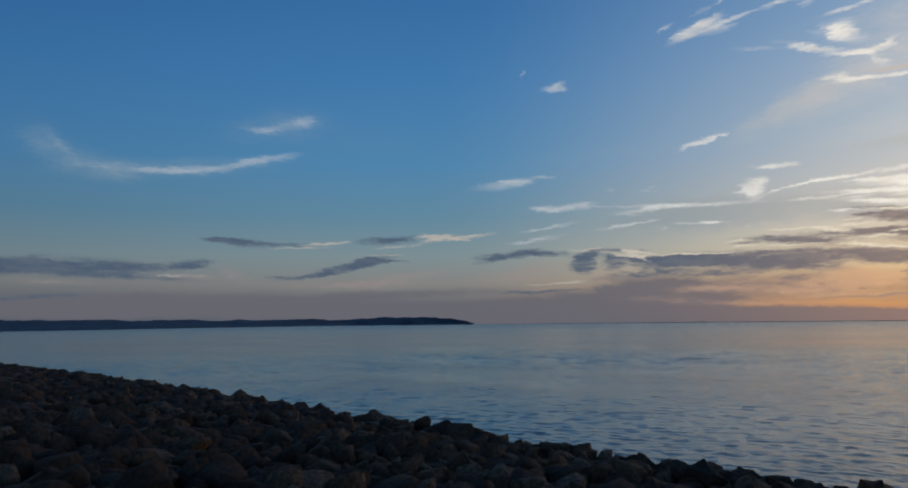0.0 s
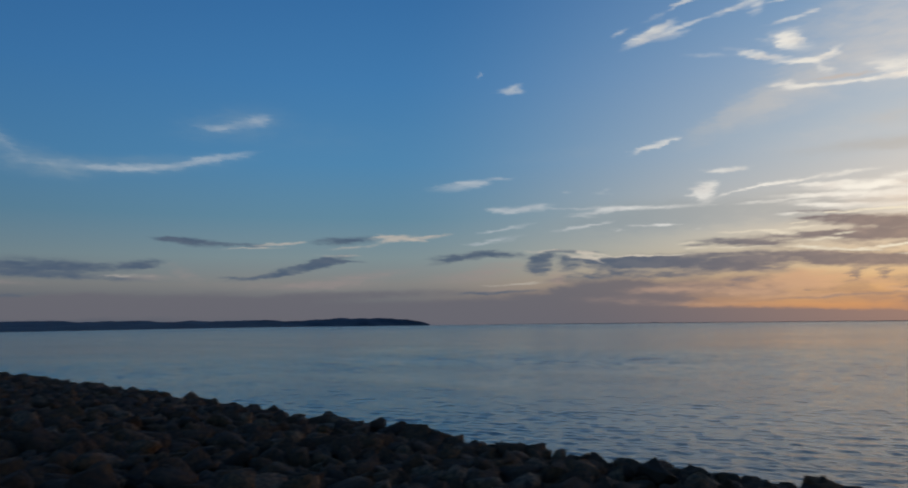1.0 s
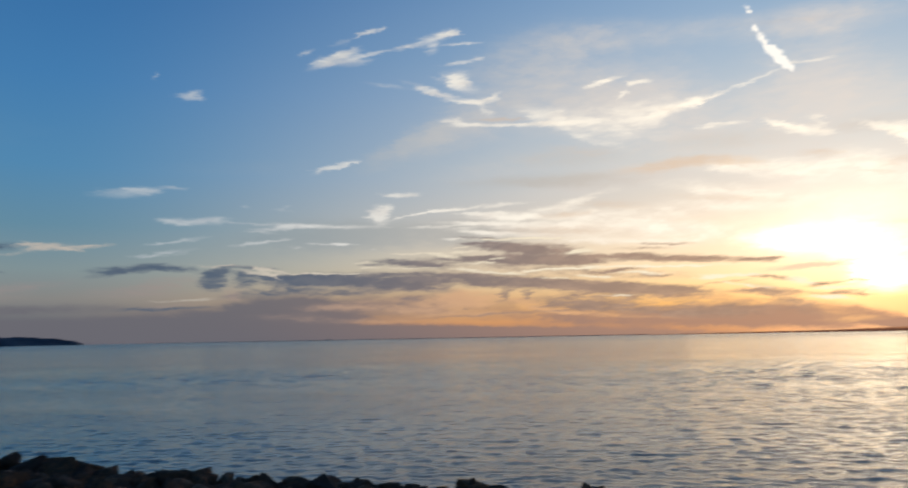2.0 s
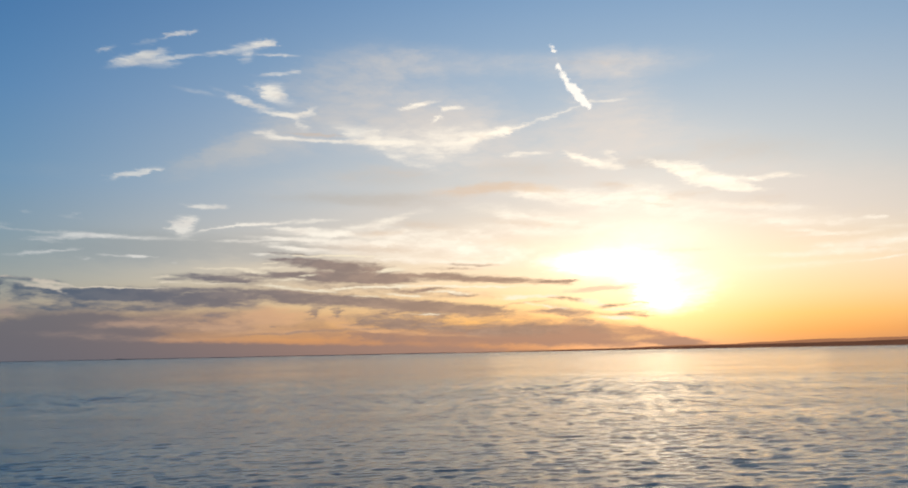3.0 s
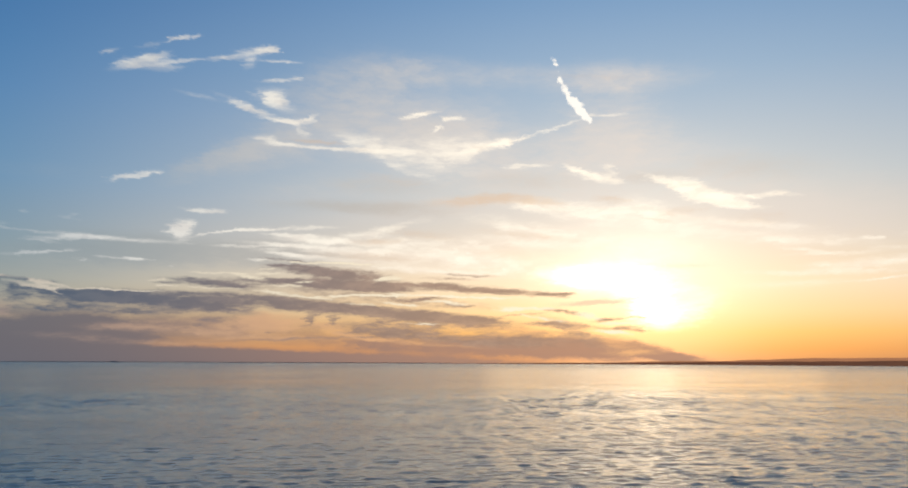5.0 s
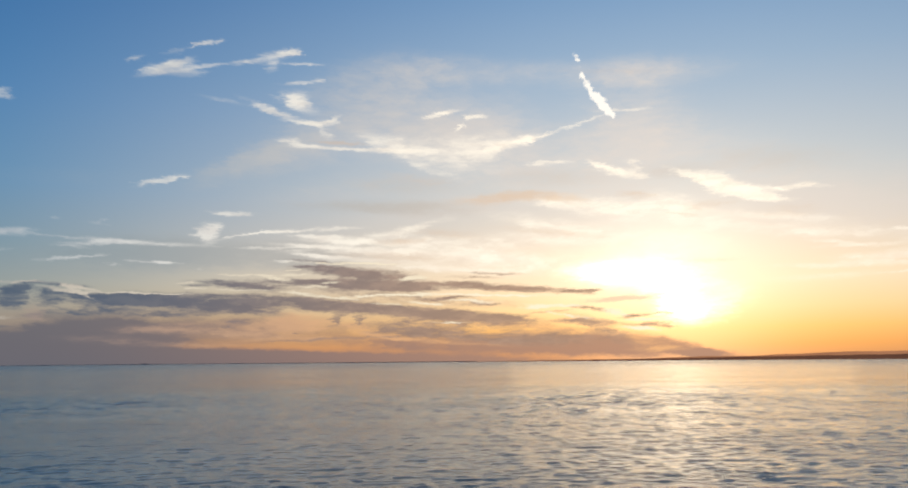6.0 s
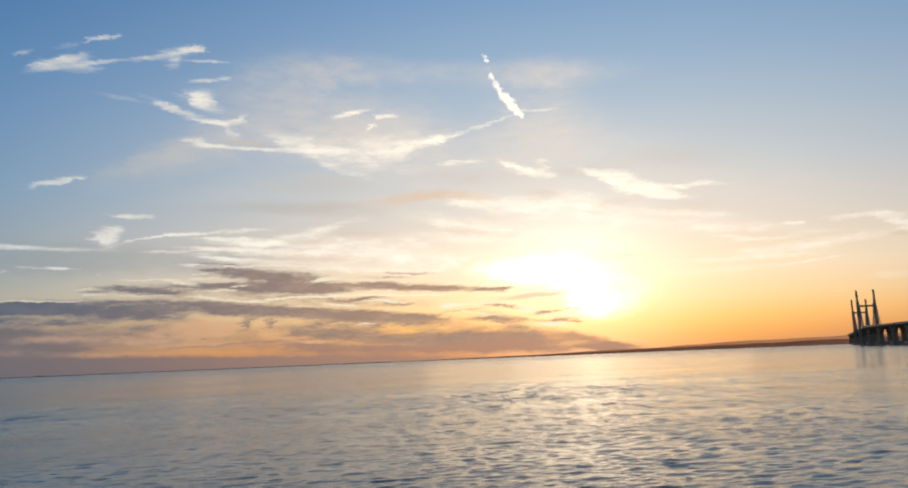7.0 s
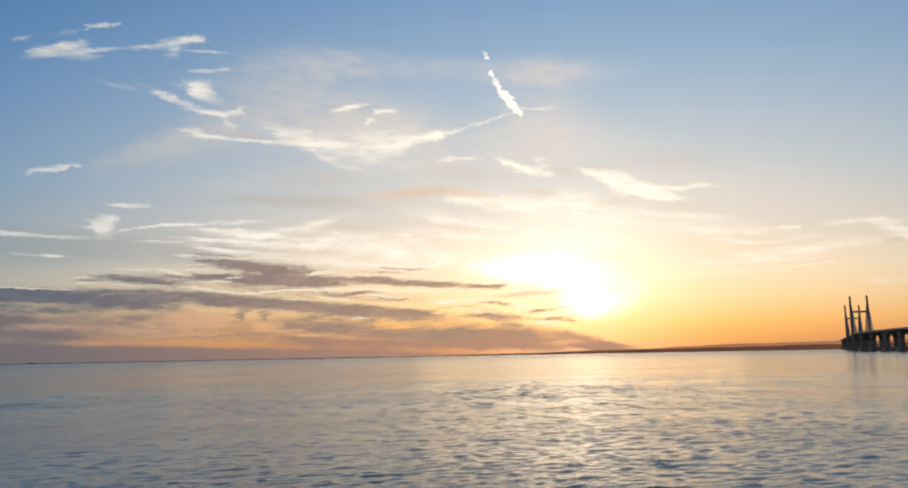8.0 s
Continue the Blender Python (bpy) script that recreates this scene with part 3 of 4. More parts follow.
def finish(n, colour, rough, bump=None, strength=0.5, distance=0.05, **more):
    links = {"Base Color": colour, "Roughness": rough}
    links.update(more)
    if bump is not None:
        links["Normal"] = n.add("ShaderNodeBump", {"Height": bump, "Strength": strength, "Distance": distance}).outputs[0]
    b = n.add("ShaderNodeBsdfPrincipled", links)
    n.add("ShaderNodeOutputMaterial", {0: b.outputs[0]})


def sea_material():
    m, n = material("sea_water")
    at = n.add("ShaderNodeTexCoord").outputs["Object"]
    away = n.vec("LENGTH", at)
    # crests a little longer along than across the wind
    at = n.vec("MULTIPLY", n.add("ShaderNodeMapping", {0: at, 2: (0, 0, radians(-42))}).outputs[0], (1.0, 0.55, 1.0))
    chop = n.noise(at, 0.5, 4, 0.55, 0.5)[0]
    ripple = n.noise(at, 2.3, 3, 0.6, 0.4)[0]
    roll = n.math("MULTIPLY", n.noise(n.vec("MULTIPLY", at, (1.0, 0.7, 1.0)), 0.17, 3, 0.55, 0.4)[0], n.span(away, 80, 220, 0.0, 2.0))
    drift = n.noise(at, 0.02, 4, 0.6)[0]
    gust = n.noise(at, 0.03, 3, 0.6)[0]
    calm = n.span(gust, 0.35, 0.65, 0.5, 1.4)
    swell = n.math("MULTIPLY", n.math("ADD", n.math("ADD", chop, roll), n.math("MULTIPLY", ripple, 0.35)), calm)
    silt = n.mix(drift, (0.245, 0.152, 0.084, 1), (0.305, 0.195, 0.110, 1))
    # far off, the waves too small to tell apart make the sheet less glossy
    spread = n.span(away, 150, 2000, 0.12, 0.25, smooth=False)
    # IOR above water's 1.33, set to strengthen the sky's reflection
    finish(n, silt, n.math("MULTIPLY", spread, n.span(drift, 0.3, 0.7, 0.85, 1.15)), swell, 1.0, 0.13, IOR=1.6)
    return m


def rock_material(random_from):
    m, n = material("wet_boulder_stone" if random_from == "island" else "boulder_stone")
    at = n.add("ShaderNodeTexCoord").outputs["Object"]
    if random_from == "island":
        pick = n.add("ShaderNodeNewGeometry").outputs["Random Per Island"]
    else:
        pick = n.add("ShaderNodeObjectInfo").outputs["Random"]
    stone = n.ramp(pick, [(0, (0.080, 0.042, 0.026, 1)), (0.3, (0.20, 0.090, 0.045, 1)), (0.55, (0.14, 0.070, 0.040, 1)),
                          (0.8, (0.26, 0.115, 0.050, 1)), (1, (0.36, 0.20, 0.115, 1))])
    grain = n.noise(at, 7, 7, 0.72)[0]
    stain = n.noise(at, 1.6, 4, 0.6)[0]
    stone = n.mix(n.span(stain, 0.45, 0.7, 0, 0.6), stone, (0.09, 0.048, 0.022, 1))
    stone = n.mix(n.span(grain, 0.38, 0.62, 0, 0.75), stone, (0.055, 0.040, 0.032, 1))
    finish(n, stone, n.span(stain, 0.3, 0.7, 0.75, 0.95), n.math("ADD", grain, stain), 1.0, 0.12, **{"Specular IOR Level": 0.12})
    return m


def plain_material(name, a, b, scale, rough=0.9, bump=0.3, distance=0.05):
    m, n = material(name)
    at = n.add("ShaderNodeTexCoord").outputs["Object"]
    big = n.noise(at, scale, 5, 0.6)[0]
    fine = n.noise(at, scale * 13, 4, 0.6)[0]
    f = n.math("ADD", n.math("MULTIPLY", big, 0.7), n.math("MULTIPLY", fine, 0.3))
    finish(n, n.mix(n.span(f, 0.3, 0.7), a, b), rough, fine, bump, distance)
    return m


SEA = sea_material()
ROCK_ONE, ROCK_MANY = rock_material("object"), rock_material("island")
SOIL = plain_material("silty_ground", (0.035, 0.032, 0.028, 1), (0.075, 0.066, 0.054, 1), 0.4)
FIELDS = plain_material("wooded_fields", (0.010, 0.020, 0.036, 1), (0.095, 0.110, 0.120, 1), 0.007, 0.95, 0.2, 1.0)


def haze_glow_material(name, a, b):
    """Land miles off against the sun, with the lit haze put in as glow."""
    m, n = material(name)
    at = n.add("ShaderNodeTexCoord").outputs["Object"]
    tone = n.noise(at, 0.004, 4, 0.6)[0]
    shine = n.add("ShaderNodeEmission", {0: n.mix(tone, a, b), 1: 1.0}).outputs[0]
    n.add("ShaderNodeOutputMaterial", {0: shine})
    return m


FAR_HILLS = haze_glow_material("far_hill_haze_glow", srgb(146, 102, 78), srgb(178, 126, 94))
FAR_STRIP = haze_glow_material("far_shore_haze_glow", srgb(76, 53, 46), srgb(112, 77, 61))
# bridge concrete warmed in its base colour for sunset haze, the towers most
CONCRETE = plain_material("weathered_concrete", (0.32, 0.19, 0.11, 1), (0.44, 0.29, 0.18, 1), 0.08, 0.85, 0.2, 0.2)
TOWER = plain_material("haze_tinted_concrete", (0.46, 0.26, 0.13, 1), (0.56, 0.34, 0.19, 1), 0.08, 0.85, 0.2, 0.2)
TYRE = plain_material("black_rubber", (0.015, 0.015, 0.015, 1), (0.03, 0.03, 0.03, 1), 4.0)
STEEL = plain_material("painted_steel", (0.18, 0.19, 0.2, 1), (0.26, 0.27, 0.28, 1), 0.2, 0.5, 0.1, 0.05)


def mesh_object(name, verts, faces, mat, parent=None, smooth=False, label=""):
    me = bpy.data.meshes.new(name)
    me.from_pydata([tuple(v) for v in verts], [], faces)
    me.materials.append(mat)
    if smooth:
        me.shade_smooth()
    ob = new(name, me)
    if parent:
        ob.parent = parent
    if label:
        tagged(ob, label)
    return ob


def part(name, bm, mat, parent, label="", smooth=False):
    me = bpy.data.meshes.new(name)
    bm.normal_update()
    bm.to_mesh(me)
    bm.free()
    me.materials.append(mat)
    if smooth:
        me.shade_smooth()
    ob = new(name, me)
    ob.parent = parent
    if label:
        tagged(ob, label)
    return ob


# ---- the sea: one sheet to the horizon, with real chop near the shore ----
def build_sea():
    rng = np.random.default_rng(4)
    fine = np.arange(-36, 84, 0.11)
    az = np.radians(np.concatenate([np.arange(-180, -36, 4.0), fine, np.arange(84, 180, 4.0)]))
    near = 34 * 1.0046 ** np.arange(0, 500)
    r = np.concatenate([[0.5, 12.0, 26.0], near, near[-1] * 1.022 ** np.arange(1, 160)])
    r = np.append(r[r < 4800], 4900.0)
    step = np.gradient(r)
    A, R = np.meshgrid(az, r)
    x, y = R * np.sin(A), R * np.cos(A)
    z = np.zeros_like(x)
    gap = np.maximum(R * radians(0.11), step[:, None] * 0.8)
    patch = 0.75 + 0.35 * np.sin(x * 0.021 + 1.3 * np.sin(y * 0.013)) * np.sin(y * 0.034 + 0.9 * np.sin(x * 0.017))
    for k in range(210):
        wave = 0.42 * (5.0 / 0.42) ** rng.random()
        turn = radians(32 + rng.normal(0, 23))
        kx, ky = 2 * math.pi / wave * math.sin(turn), 2 * math.pi / wave * math.cos(turn)
        amp = 0.0030 * wave ** 0.85
        # longer waves are scaled down near the eye, so close chop stays fine
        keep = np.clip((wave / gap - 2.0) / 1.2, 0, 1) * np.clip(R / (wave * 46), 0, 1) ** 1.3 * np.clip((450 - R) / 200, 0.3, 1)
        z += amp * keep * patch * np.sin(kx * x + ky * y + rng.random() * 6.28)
    crest = np.clip(z, 0, None)
    z += 1.5 * crest * crest
    outside = (A < radians(-37)) | (A > radians(85)) | (R < 30)
    z[outside] = 0
    rows, cols = x.shape
    verts = np.stack([x, y, z], -1).reshape(-1, 3).astype(np.float32)
    i = np.arange(rows - 1)[:, None] * cols
    j = np.arange(cols)[None, :]
    j2 = (j + 1) % cols
    quads = np.stack([i + j, i + j2, i + cols + j2, i + cols + j], -1).reshape(-1, 4)[:, ::-1].astype(np.int32)
    me = bpy.data.meshes.new("water")
    me.vertices.add(len(verts))
    me.vertices.foreach_set("co", verts.ravel())
    me.loops.add(quads.size)
    me.loops.foreach_set("vertex_index", quads.ravel())
    me.polygons.add(len(quads))
    me.polygons.foreach_set("loop_start", np.arange(0, quads.size, 4, dtype=np.int32))
    me.update(calc_edges=True)
    me.validate()
    me.shade_smooth()
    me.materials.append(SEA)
    tagged(new("water", me), "rippled grey-blue estuary water reflecting the golden sunset", "sea", kind="structure")


build_sea()

# ---- the shore: a straight bank of boulders ----
ALONG = Vector((-0.679, 0.734, 0))     # along the shore
OUT = Vector((0.734, 0.679, 0))        # square to it, towards the sea
EDGE = 21.6                            # metres from the camera to the bank's seaward edge


def bank(s):
    """Height of the bank's surface, s metres out from the camera's foot."""
    if s < 0:
        return 7.0 + min(1.3, -s * 0.5)
    return 7.0 - s * 0.079 if s < EDGE - 0.6 else 5.34 - (s - EDGE + 0.6) * 0.75


def build_ground():
    ss = [-4600, -600, -60, -8, -3, 0, 4, 8, 12, 16, 20, 21, 22, 24, 27, 32, 40]
    us = [-4600, -800, -200, -60, -20, 0, 20, 40, 60, 80, 100, 140, 250, 600, 4600]
    v = [ALONG * u + OUT * s + Vector((0, 0, bank(s) - 0.45 if s > -10 else 8.0)) for s in ss for u in us]
    n = len(us)
    f = [(i * n + j, i * n + j + 1, (i + 1) * n + j + 1, (i + 1) * n + j) for i in range(len(ss) - 1) for j in range(n - 1)]
    tagged(mesh_object("ground", v, f, SOIL), "dark silty bank running down to the water", "ground", kind="structure")


build_ground()


def boulder(rng, detail):
    """An angular quarried stone about one unit across."""
    bm = bmesh.new()
    for _ in range(12):
        d = Vector(rng.normal(size=3)).normalized()
        d = Vector([math.copysign(abs(c) ** 0.75, c) for c in d])
        bm.verts.new(Vector((d.x * 0.62, d.y * 0.5, d.z * 0.4)) * (0.85 + 0.3 * rng.random()))
    hull = bmesh.ops.convex_hull(bm, input=bm.verts)
    loose = [e for e in hull["geom_interior"] + hull["geom_unused"] if isinstance(e, bmesh.types.BMVert)]
    bmesh.ops.delete(bm, geom=list(set(loose)), context="VERTS")
    if detail:
        bmesh.ops.triangulate(bm, faces=bm.faces[:])
        bmesh.ops.subdivide_edges(bm, edges=bm.edges[:], cuts=1, use_grid_fill=True)
        bmesh.ops.smooth_vert(bm, verts=bm.verts[:], factor=0.12, use_axis_x=True, use_axis_y=True, use_axis_z=True)
        shift = Vector((rng.random() * 9, 0, 0))
        for v in bm.verts:
            v.co += v.co.normalized() * 0.12 * noise.noise(v.co * 4.5 + shift)
    else:
        bmesh.ops.triangulate(bm, faces=bm.faces[:])
    me = bpy.data.meshes.new("boulder")
    bm.to_mesh(me)
    bm.free()
    return me


def build_revetment():
    rng = np.random.default_rng(11)
    thing = tagged(new("boulder_bank"), "dark angular boulders heaped as a sea defence along the shore", "rock armour", kind="structure")
    close = [boulder(rng, True) for _ in range(16)]
    plain = [boulder(rng, False) for _ in range(16)]
    for me in close:
        me.materials.append(ROCK_ONE)
    shapes = []
    for me in close + plain:
        co = np.empty(len(me.vertices) * 3, np.float32)
        me.vertices.foreach_get("co", co)
        shapes.append((co.reshape(-1, 3), np.array([p.vertices[:] for p in me.polygons], np.int32)))
    verts, faces, count, base = [], [], 0, 0
    step = 0.57
    for u0 in np.arange(-12, 114, step):
        for s0 in np.arange(1.0, EDGE + 4.5, step):
            u = u0 + rng.uniform(-0.28, 0.28)
            s = s0 + rng.uniform(-0.28, 0.28)
            if s > EDGE + 0.2 and rng.random() < 0.2:
                continue
            size = 0.55 + 0.8 * rng.random() ** 1.8
            if s > EDGE - 2:
                size = min(max(size * 1.25, 0.75), 1.25)
            p = ALONG * float(u) + OUT * float(s)
            p.z = bank(s) + 0.2 * min(max((u - 8) / 25, 0), 1) * min(max((108 - u) / 30, 0), 1) - 0.17 + rng.uniform(-0.16, 0.2) + 0.08 * size
            m = Matrix.LocRotScale(p, Euler((rng.normal(0, 0.35), rng.normal(0, 0.35), rng.random() * 6.28)),
                                   Vector((1, 0.85 + 0.3 * rng.random(), 0.8 + 0.35 * rng.random())) * size)
            single = -4 < u < 20 and 16 < s < EDGE + 0.9 and count < 300
            near = u < 48 and 0.2 * u - 2 < s < EDGE + 1.5
            k = int(rng.integers(16))
            if single:
                ob = new("boulder", close[k])
                ob.matrix_world = m
                ob.parent = thing
                count += 1
            else:
                co, tri = shapes[k if near else k + 16]
                mat = np.array(m)
                verts.append(co @ mat[:3, :3].T + mat[:3, 3])
                faces.append(tri + base)
                base += len(co)
    co, tri = np.concatenate(verts).astype(np.float32), np.concatenate(faces).astype(np.int32)
    me = bpy.data.meshes.new("boulder_heap")
    me.vertices.add(len(co))
    me.vertices.foreach_set("co", co.ravel())
    me.loops.add(tri.size)
    me.loops.foreach_set("vertex_index", tri.ravel())
    me.polygons.add(len(tri))
    me.polygons.foreach_set("loop_start", np.arange(0, tri.size, 3, dtype=np.int32))
    me.update(calc_edges=True)
    me.materials.append(ROCK_MANY)
    ob = new("boulder_heap", me)
    ob.parent = thing
    tagged(ob, "rest of the heaped dark boulders", kind="stuff")


build_revetment()


# ---- far land ----
def land(name, label, profile, mat, seed, rough=1.0):
    """A low coast: rows of (bearing, shore distance, crest distance, crest height)."""
    rng = np.random.default_rng(seed)
    prof = np.array(profile, float)
    az = np.arange(prof[0, 0], prof[-1, 0] + 0.01, 0.12)
    shore, crest, top = (np.interp(az, prof[:, 0], prof[:, k]) for k in (1, 2, 3))
    steps = np.linspace(0, 1, 9)
    v = []
    for i, a in enumerate(az):
        for q in steps:
            d = shore[i] + (crest[i] - shore[i]) * q
            p = bearing(a, 0, d)
            bumps = noise.fractal(Vector((p.x * 0.006, p.y * 0.006, seed)), 1.0, 2.0, 4)
            h = top[i] * (q ** 1.3) * (1 + 0.22 * rough * bumps) + (rng.uniform(0, 0.06) * rough * top[i] if q > 0.1 else 0)
            v.append((p.x, p.y, h - 0.5 if q > 0 else -0.6))
        p = bearing(a, 0, crest[i] + 120)
        v.append((p.x, p.y, -1.0))
    n = len(steps) + 1
    f = [(i * n + j, i * n + j + 1, (i + 1) * n + j + 1, (i + 1) * n + j) for i in range(len(az) - 1) for j in range(n - 1)]
    return tagged(mesh_object(name, v, f, mat, smooth=True), label, "coast", kind="structure")


land("far_coast", "low dark wooded coast with a rounded headland across the water",
     [(-48, 1300, 3800, 38), (-31, 1740, 4100, 39), (-25, 2050, 4150, 37), (-20, 2500, 4200, 35), (-14, 3200, 4250, 34), (-10, 3900, 4300, 34),
      (-8, 4100, 4350, 35), (-5, 4150, 4350, 42), (-2.2, 4200, 4350, 45), (-0.5, 4250, 4350, 37), (0.8, 4300, 4350, 22), (1.5, 4320, 4350, 6)],
     FIELDS, 3, 1.0)
land("far_shore", "faint thin line of land on the sea's horizon",
     [(2.5, 4740, 4760, 0.8), (8, 4740, 4760, 2.2), (14, 4740, 4760, 3), (17.8, 4740, 4760, 3.2), (18.1, 4740, 4760, 7), (18.5, 4740, 4760, 3.2),
      (26, 4740, 4760, 3.2), (34, 4740, 4760, 4), (42, 4740, 4760, 4.5)], FIELDS, 6, 0.4)
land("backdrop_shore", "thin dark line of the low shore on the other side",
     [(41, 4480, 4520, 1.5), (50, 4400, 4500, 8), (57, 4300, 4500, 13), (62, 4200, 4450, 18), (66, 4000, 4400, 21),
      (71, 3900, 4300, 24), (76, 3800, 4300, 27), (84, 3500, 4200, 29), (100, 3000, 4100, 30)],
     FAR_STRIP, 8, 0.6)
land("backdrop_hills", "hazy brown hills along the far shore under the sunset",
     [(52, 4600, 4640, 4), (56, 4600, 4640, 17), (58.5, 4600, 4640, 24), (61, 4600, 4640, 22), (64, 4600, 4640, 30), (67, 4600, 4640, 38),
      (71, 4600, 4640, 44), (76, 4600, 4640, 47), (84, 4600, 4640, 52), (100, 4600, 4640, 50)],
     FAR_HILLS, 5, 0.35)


# ---- the bridge ----
def box(bm, a, b):
    """A box between two corners."""
    m = Matrix.LocRotScale((Vector(a) + Vector(b)) / 2, None, [abs(q - p) for p, q in zip(a, b)])
    bmesh.ops.create_cube(bm, size=1, matrix=m)


def beam(bm, a, b, w0, d0, w1, d1, side):
    """A tapered square bar from a to b; side is its broad direction."""
    a, b = Vector(a), Vector(b)
    along = (b - a).normalized()
    side = (Vector(side) - along * along.dot(side)).normalized()
    other = along.cross(side)
    ring = [[bm.verts.new(p + side * x * w / 2 + other * y * d / 2) for x, y in ((-1, -1), (1, -1), (1, 1), (-1, 1))]
            for p, w, d in ((a, w0, d0), (b, w1, d1))]
    for i in range(4):
        bm.faces.new((ring[0][i], ring[0][(i + 1) % 4], ring[1][(i + 1) % 4], ring[1][i]))
    bm.faces.new(ring[0][::-1])
    bm.faces.new(ring[1])


def build_bridge():
    bridge = tagged(new("cable_stayed_bridge"), "long cable-stayed road bridge on concrete piers, dark against the sunset", "bridge")
    front, rear = bearing(75.52, 0, 2170), bearing(75.09, 0, 2650)
    bridge.location = front
    axis = (rear - front).normalized()
    # the road's middle line, from the far shore to the near one
    line = [rear + axis * 1300, rear + axis * 700, rear + axis * 230, rear, front, front - axis * 215,
            bearing(78.3, 0, 1640), bearing(81.5, 0, 1300), bearing(87.5, 0, 1000), bearing(97, 0, 800), bearing(112, 0, 690)]
    road = []
    for i in range(len(line) - 1):
        p0, p1, p2, p3 = line[max(i - 1, 0)], line[i], line[i + 1], line[min(i + 2, len(line) - 1)]
        for k in range(12):
            t = k / 12
            road.append(0.5 * ((2 * p1) + (p2 - p0) * t + (2 * p0 - 5 * p1 + 4 * p2 - p3) * t * t + (3 * p1 - p0 - 3 * p2 + p3) * t ** 3))
    far_off = [0.0]
    for a, b in zip(road, road[1:]):
        far_off.append(far_off[-1] + (b - a).length)

    def on_road(d):
        for k in range(len(road) - 1):
            if far_off[k + 1] >= d:
                t = (d - far_off[k]) / (far_off[k + 1] - far_off[k])
                return road[k].lerp(road[k + 1], t), (road[k + 1] - road[k]).normalized()
        return road[-1], (road[-1] - road[-2]).normalized()

    DECK = 41.0
    total = far_off[-1]
    # deck: a box girder with wind screens along both edges
    bm = bmesh.new()
    shape = [(-17, 0), (17, 0), (17, -1.2), (9, -4.2), (-9, -4.2), (-17, -1.2)]
    rings = []
    for p, q in zip(road, road[1:] + [road[-1] * 2 - road[-2]]):
        side = (q - p).normalized().cross(Vector((0, 0, 1)))
        rings.append([bm.verts.new(p - front + side * x + Vector((0, 0, DECK + h))) for x, h in shape])
    for a, b in zip(rings, rings[1:]):
        for i in range(6):
            bm.faces.new((a[i], a[(i + 1) % 6], b[(i + 1) % 6], b[i]))
    part("deck", bm, CONCRETE, bridge)
    for sgn in (-1, 1):
        bm = bmesh.new()
        last = None
        for p, q in zip(road, road[1:] + [road[-1] * 2 - road[-2]]):
            side = (q - p).normalized().cross(Vector((0, 0, 1)))
            c = p - front + side * 16.8 * sgn
            pair = [bm.verts.new(c + side * 0.15 * e + Vector((0, 0, DECK + h))) for e, h in ((-1, -0.3), (-1, 3.0), (1, 3.0), (1, -0.3))]
            if last:
                for i in range(4):
                    bm.faces.new((last[i], last[(i + 1) % 4], pair[(i + 1) % 4], pair[i]))
            last = pair
        part("wind_screen", bm, STEEL, bridge)
    # towers: two legs each and two cross beams
    across = axis.cross(Vector((0, 0, 1)))
    up = Vector((0, 0, 1))
    for foot in (Vector((0, 0, 0)), rear - front):
        for sgn in (-1, 1):
            bm = bmesh.new()
            beam(bm, foot + across * 21 * sgn + up * -3, foot + across * 19 * sgn + up * 137, 7.0, 9.0, 4.4, 5.0, across)
            beam(bm, foot + across * 21.3 * sgn + up * -3, foot + across * 21.3 * sgn + up * 7, 15, 17, 14, 16, across)
            leg = part("tower_leg", bm, TOWER, bridge)
            bm = bmesh.new()
            box(bm, (-1.2, -1.2, 0), (1.2, 1.2, 2.4))
            cap = part("tower_cap", bm, STEEL, leg)
            cap.location = foot + across * 19 * sgn + up * 136.5
        for h, w in ((36.5, 4.5), (98, 4.5)):
            bm = bmesh.new()
            beam(bm, foot + across * -20 + up * h, foot + across * 20 + up * h, w, 4, w, 4, up)
            part("cross_beam", bm, TOWER, bridge)
        # stays: fans to both sides in the plane of each leg
        for sgn in (-1, 1):
            for way_ in (-1, 1):
                for k in range(1, 13):
                    bm = bmesh.new()
                    beam(bm, foot + across * 18.6 * sgn + up * (92 + 3.4 * k), foot + across * 17 * sgn + axis * way_ * 17.6 * k + up * (DECK - 0.5),
                         0.45, 0.45, 0.45, 0.45, across)
                    part("stay_cable", bm, STEEL, bridge)
    spot, heading = on_road(far_off[min(range(len(road)), key=lambda k: (road[k] - front).length)] + 190)
    lorry_at = (spot + Vector((0, 0, DECK + 0.02)), math.atan2(heading.y, heading.x))
    # piers: pairs of rectangular columns on a pile cap, with a crosshead
    d_front = min(range(len(road)), key=lambda k: (road[k] - front).length)
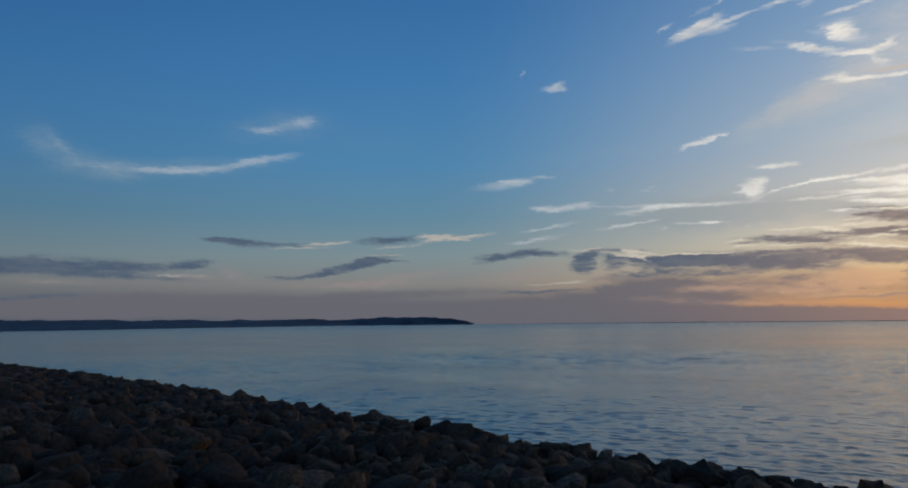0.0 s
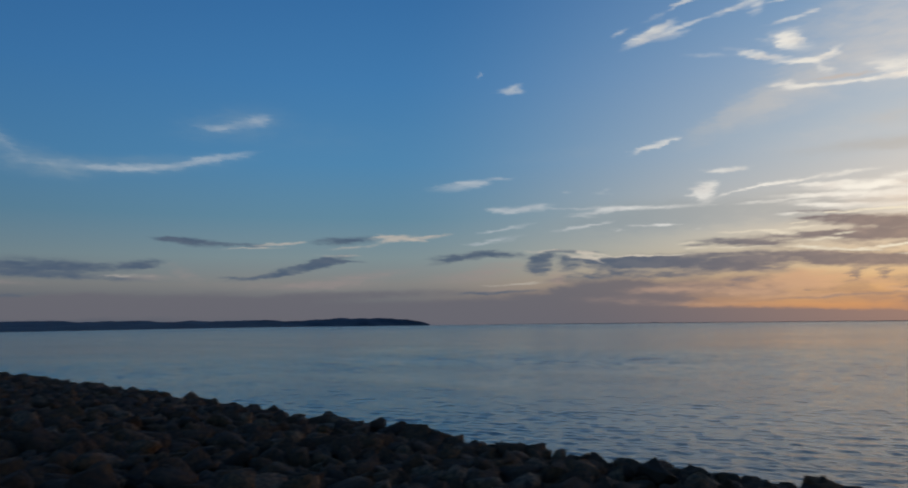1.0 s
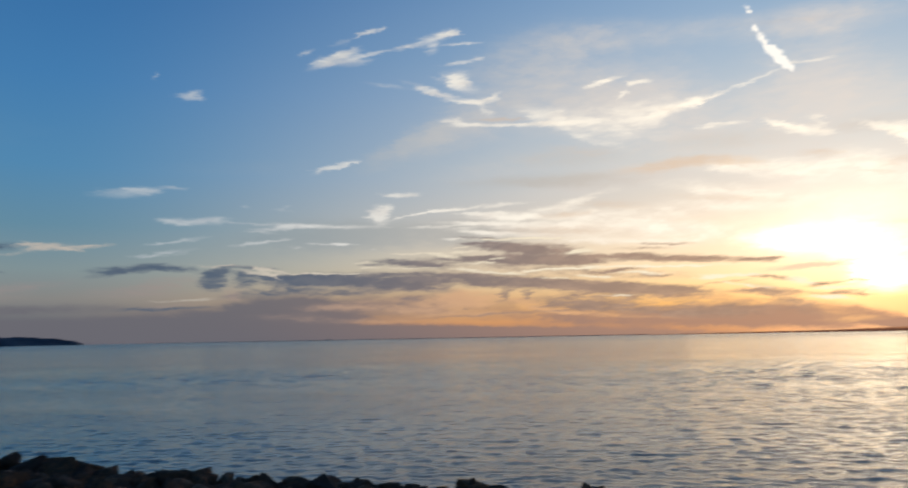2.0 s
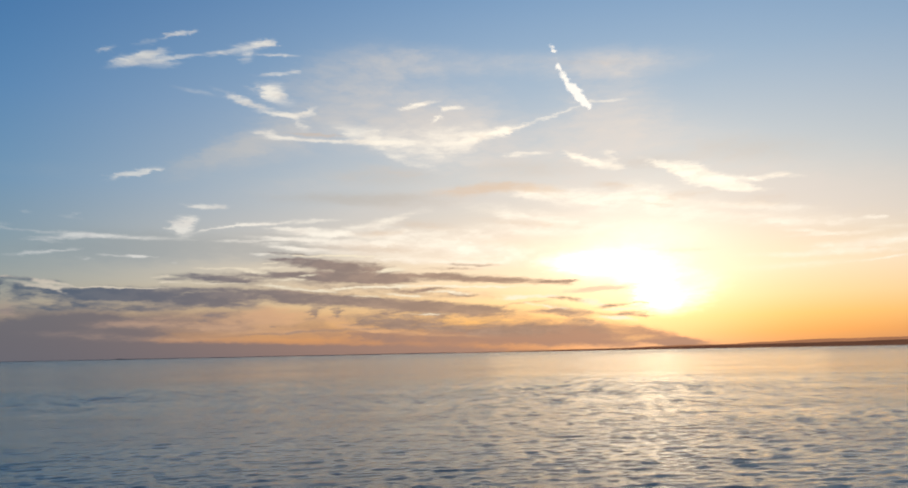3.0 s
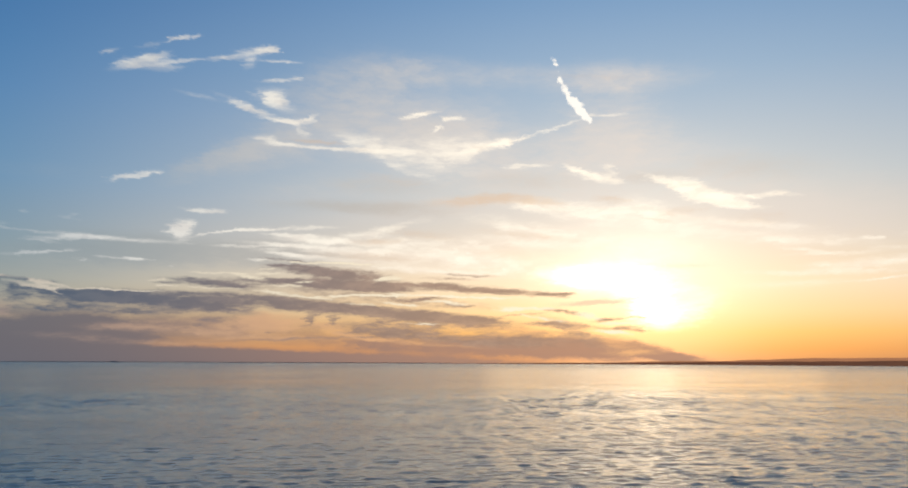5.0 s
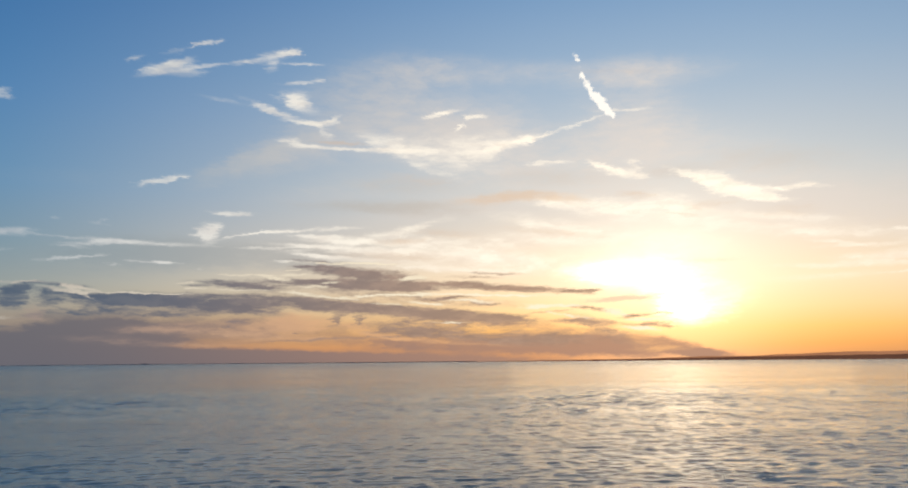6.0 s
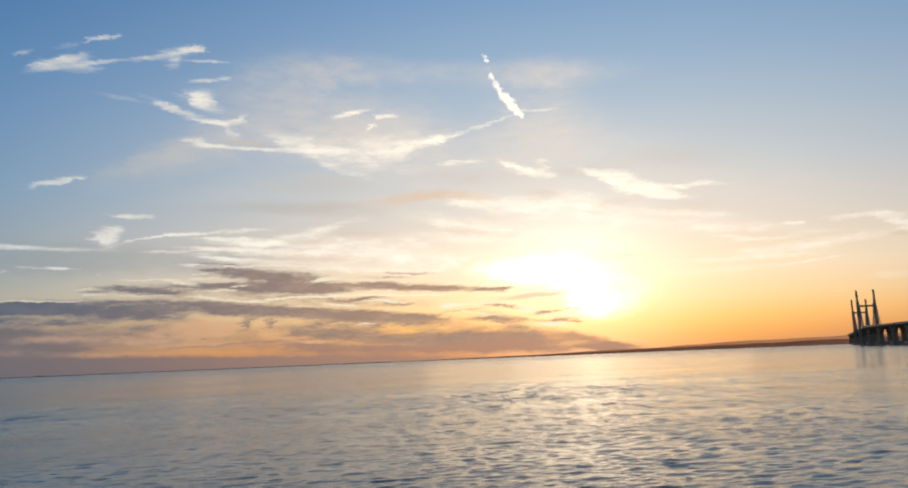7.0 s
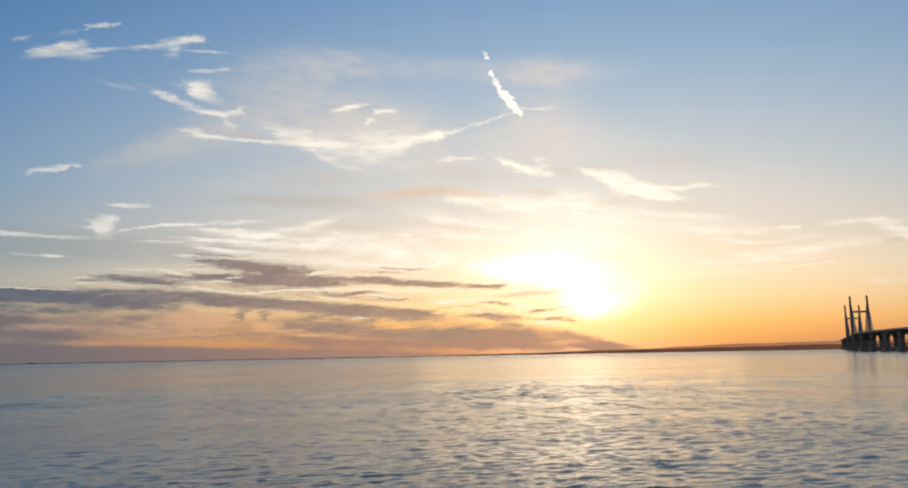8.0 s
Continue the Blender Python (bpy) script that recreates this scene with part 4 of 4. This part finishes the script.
    d_rear = min(range(len(road)), key=lambda k: (road[k] - rear).length)
    spots = [d for d in np.arange(40, total, 98.0) if not far_off[d_rear] - 40 < d < far_off[d_front] + 40]
    for d in spots:
        p, t = on_road(float(d))
        side = t.cross(up)
        p = p - front
        bm = bmesh.new()
        for sgn in (-1, 1):
            beam(bm, p + side * 8.2 * sgn + up * -3, p + side * 8.2 * sgn + up * 34, 9.0, 9.0, 8.4, 8.0, side)
            # haunches that spring from the column to the girder
            for way_ in (-1, 1):
                beam(bm, p + side * 8.2 * sgn + t * 3 * way_ + up * 27, p + side * 8.2 * sgn + t * 17 * way_ + up * 37.2, 8.0, 5.0, 8.0, 2.5, side)
        beam(bm, p + side * -14 + up * 35, p + side * 14 + up * 35, 3.8, 8, 3.8, 8, up)
        pier = part("pier", bm, CONCRETE, bridge)
        bm = bmesh.new()
        beam(bm, p + up * -3, p + up * 8, 36, 30, 34, 28, side)
        part("pile_cap", bm, CONCRETE, pier)
    return lorry_at


LORRY_AT = build_bridge()


def build_lorry(foot, turn):
    """A box lorry on the bridge, far off."""
    lorry = tagged(new("lorry"), "dark box lorry driving on the bridge deck", "lorry")
    lorry.matrix_world = Matrix.Translation(foot) @ Matrix.Rotation(turn, 4, "Z")
    for name, a, b in (("cargo_box", (-4.6, -1.25, 1.1), (3.4, 1.25, 4.6)), ("cab", (3.6, -1.2, 0.7), (5.9, 1.2, 3.6)), ("chassis", (-4.6, -0.5, 0.6), (5.6, 0.5, 1.1))):
        bm = bmesh.new()
        box(bm, a, b)
        bmesh.ops.bevel(bm, geom=bm.edges[:], offset=0.12, segments=2, affect="EDGES")
        part(name, bm, STEEL, lorry)
    for x in (-3.6, -2.4, 4.6):
        for y in (-1.05, 1.05):
            bm = bmesh.new()
            bmesh.ops.create_cone(bm, cap_ends=True, segments=14, radius1=0.5, radius2=0.5, depth=0.35,
                                  matrix=Matrix.Translation((x, y, 0.5)) @ Matrix.Rotation(radians(90), 4, "X"))
            part("wheel", bm, TYRE, lorry)


build_lorry(*LORRY_AT)
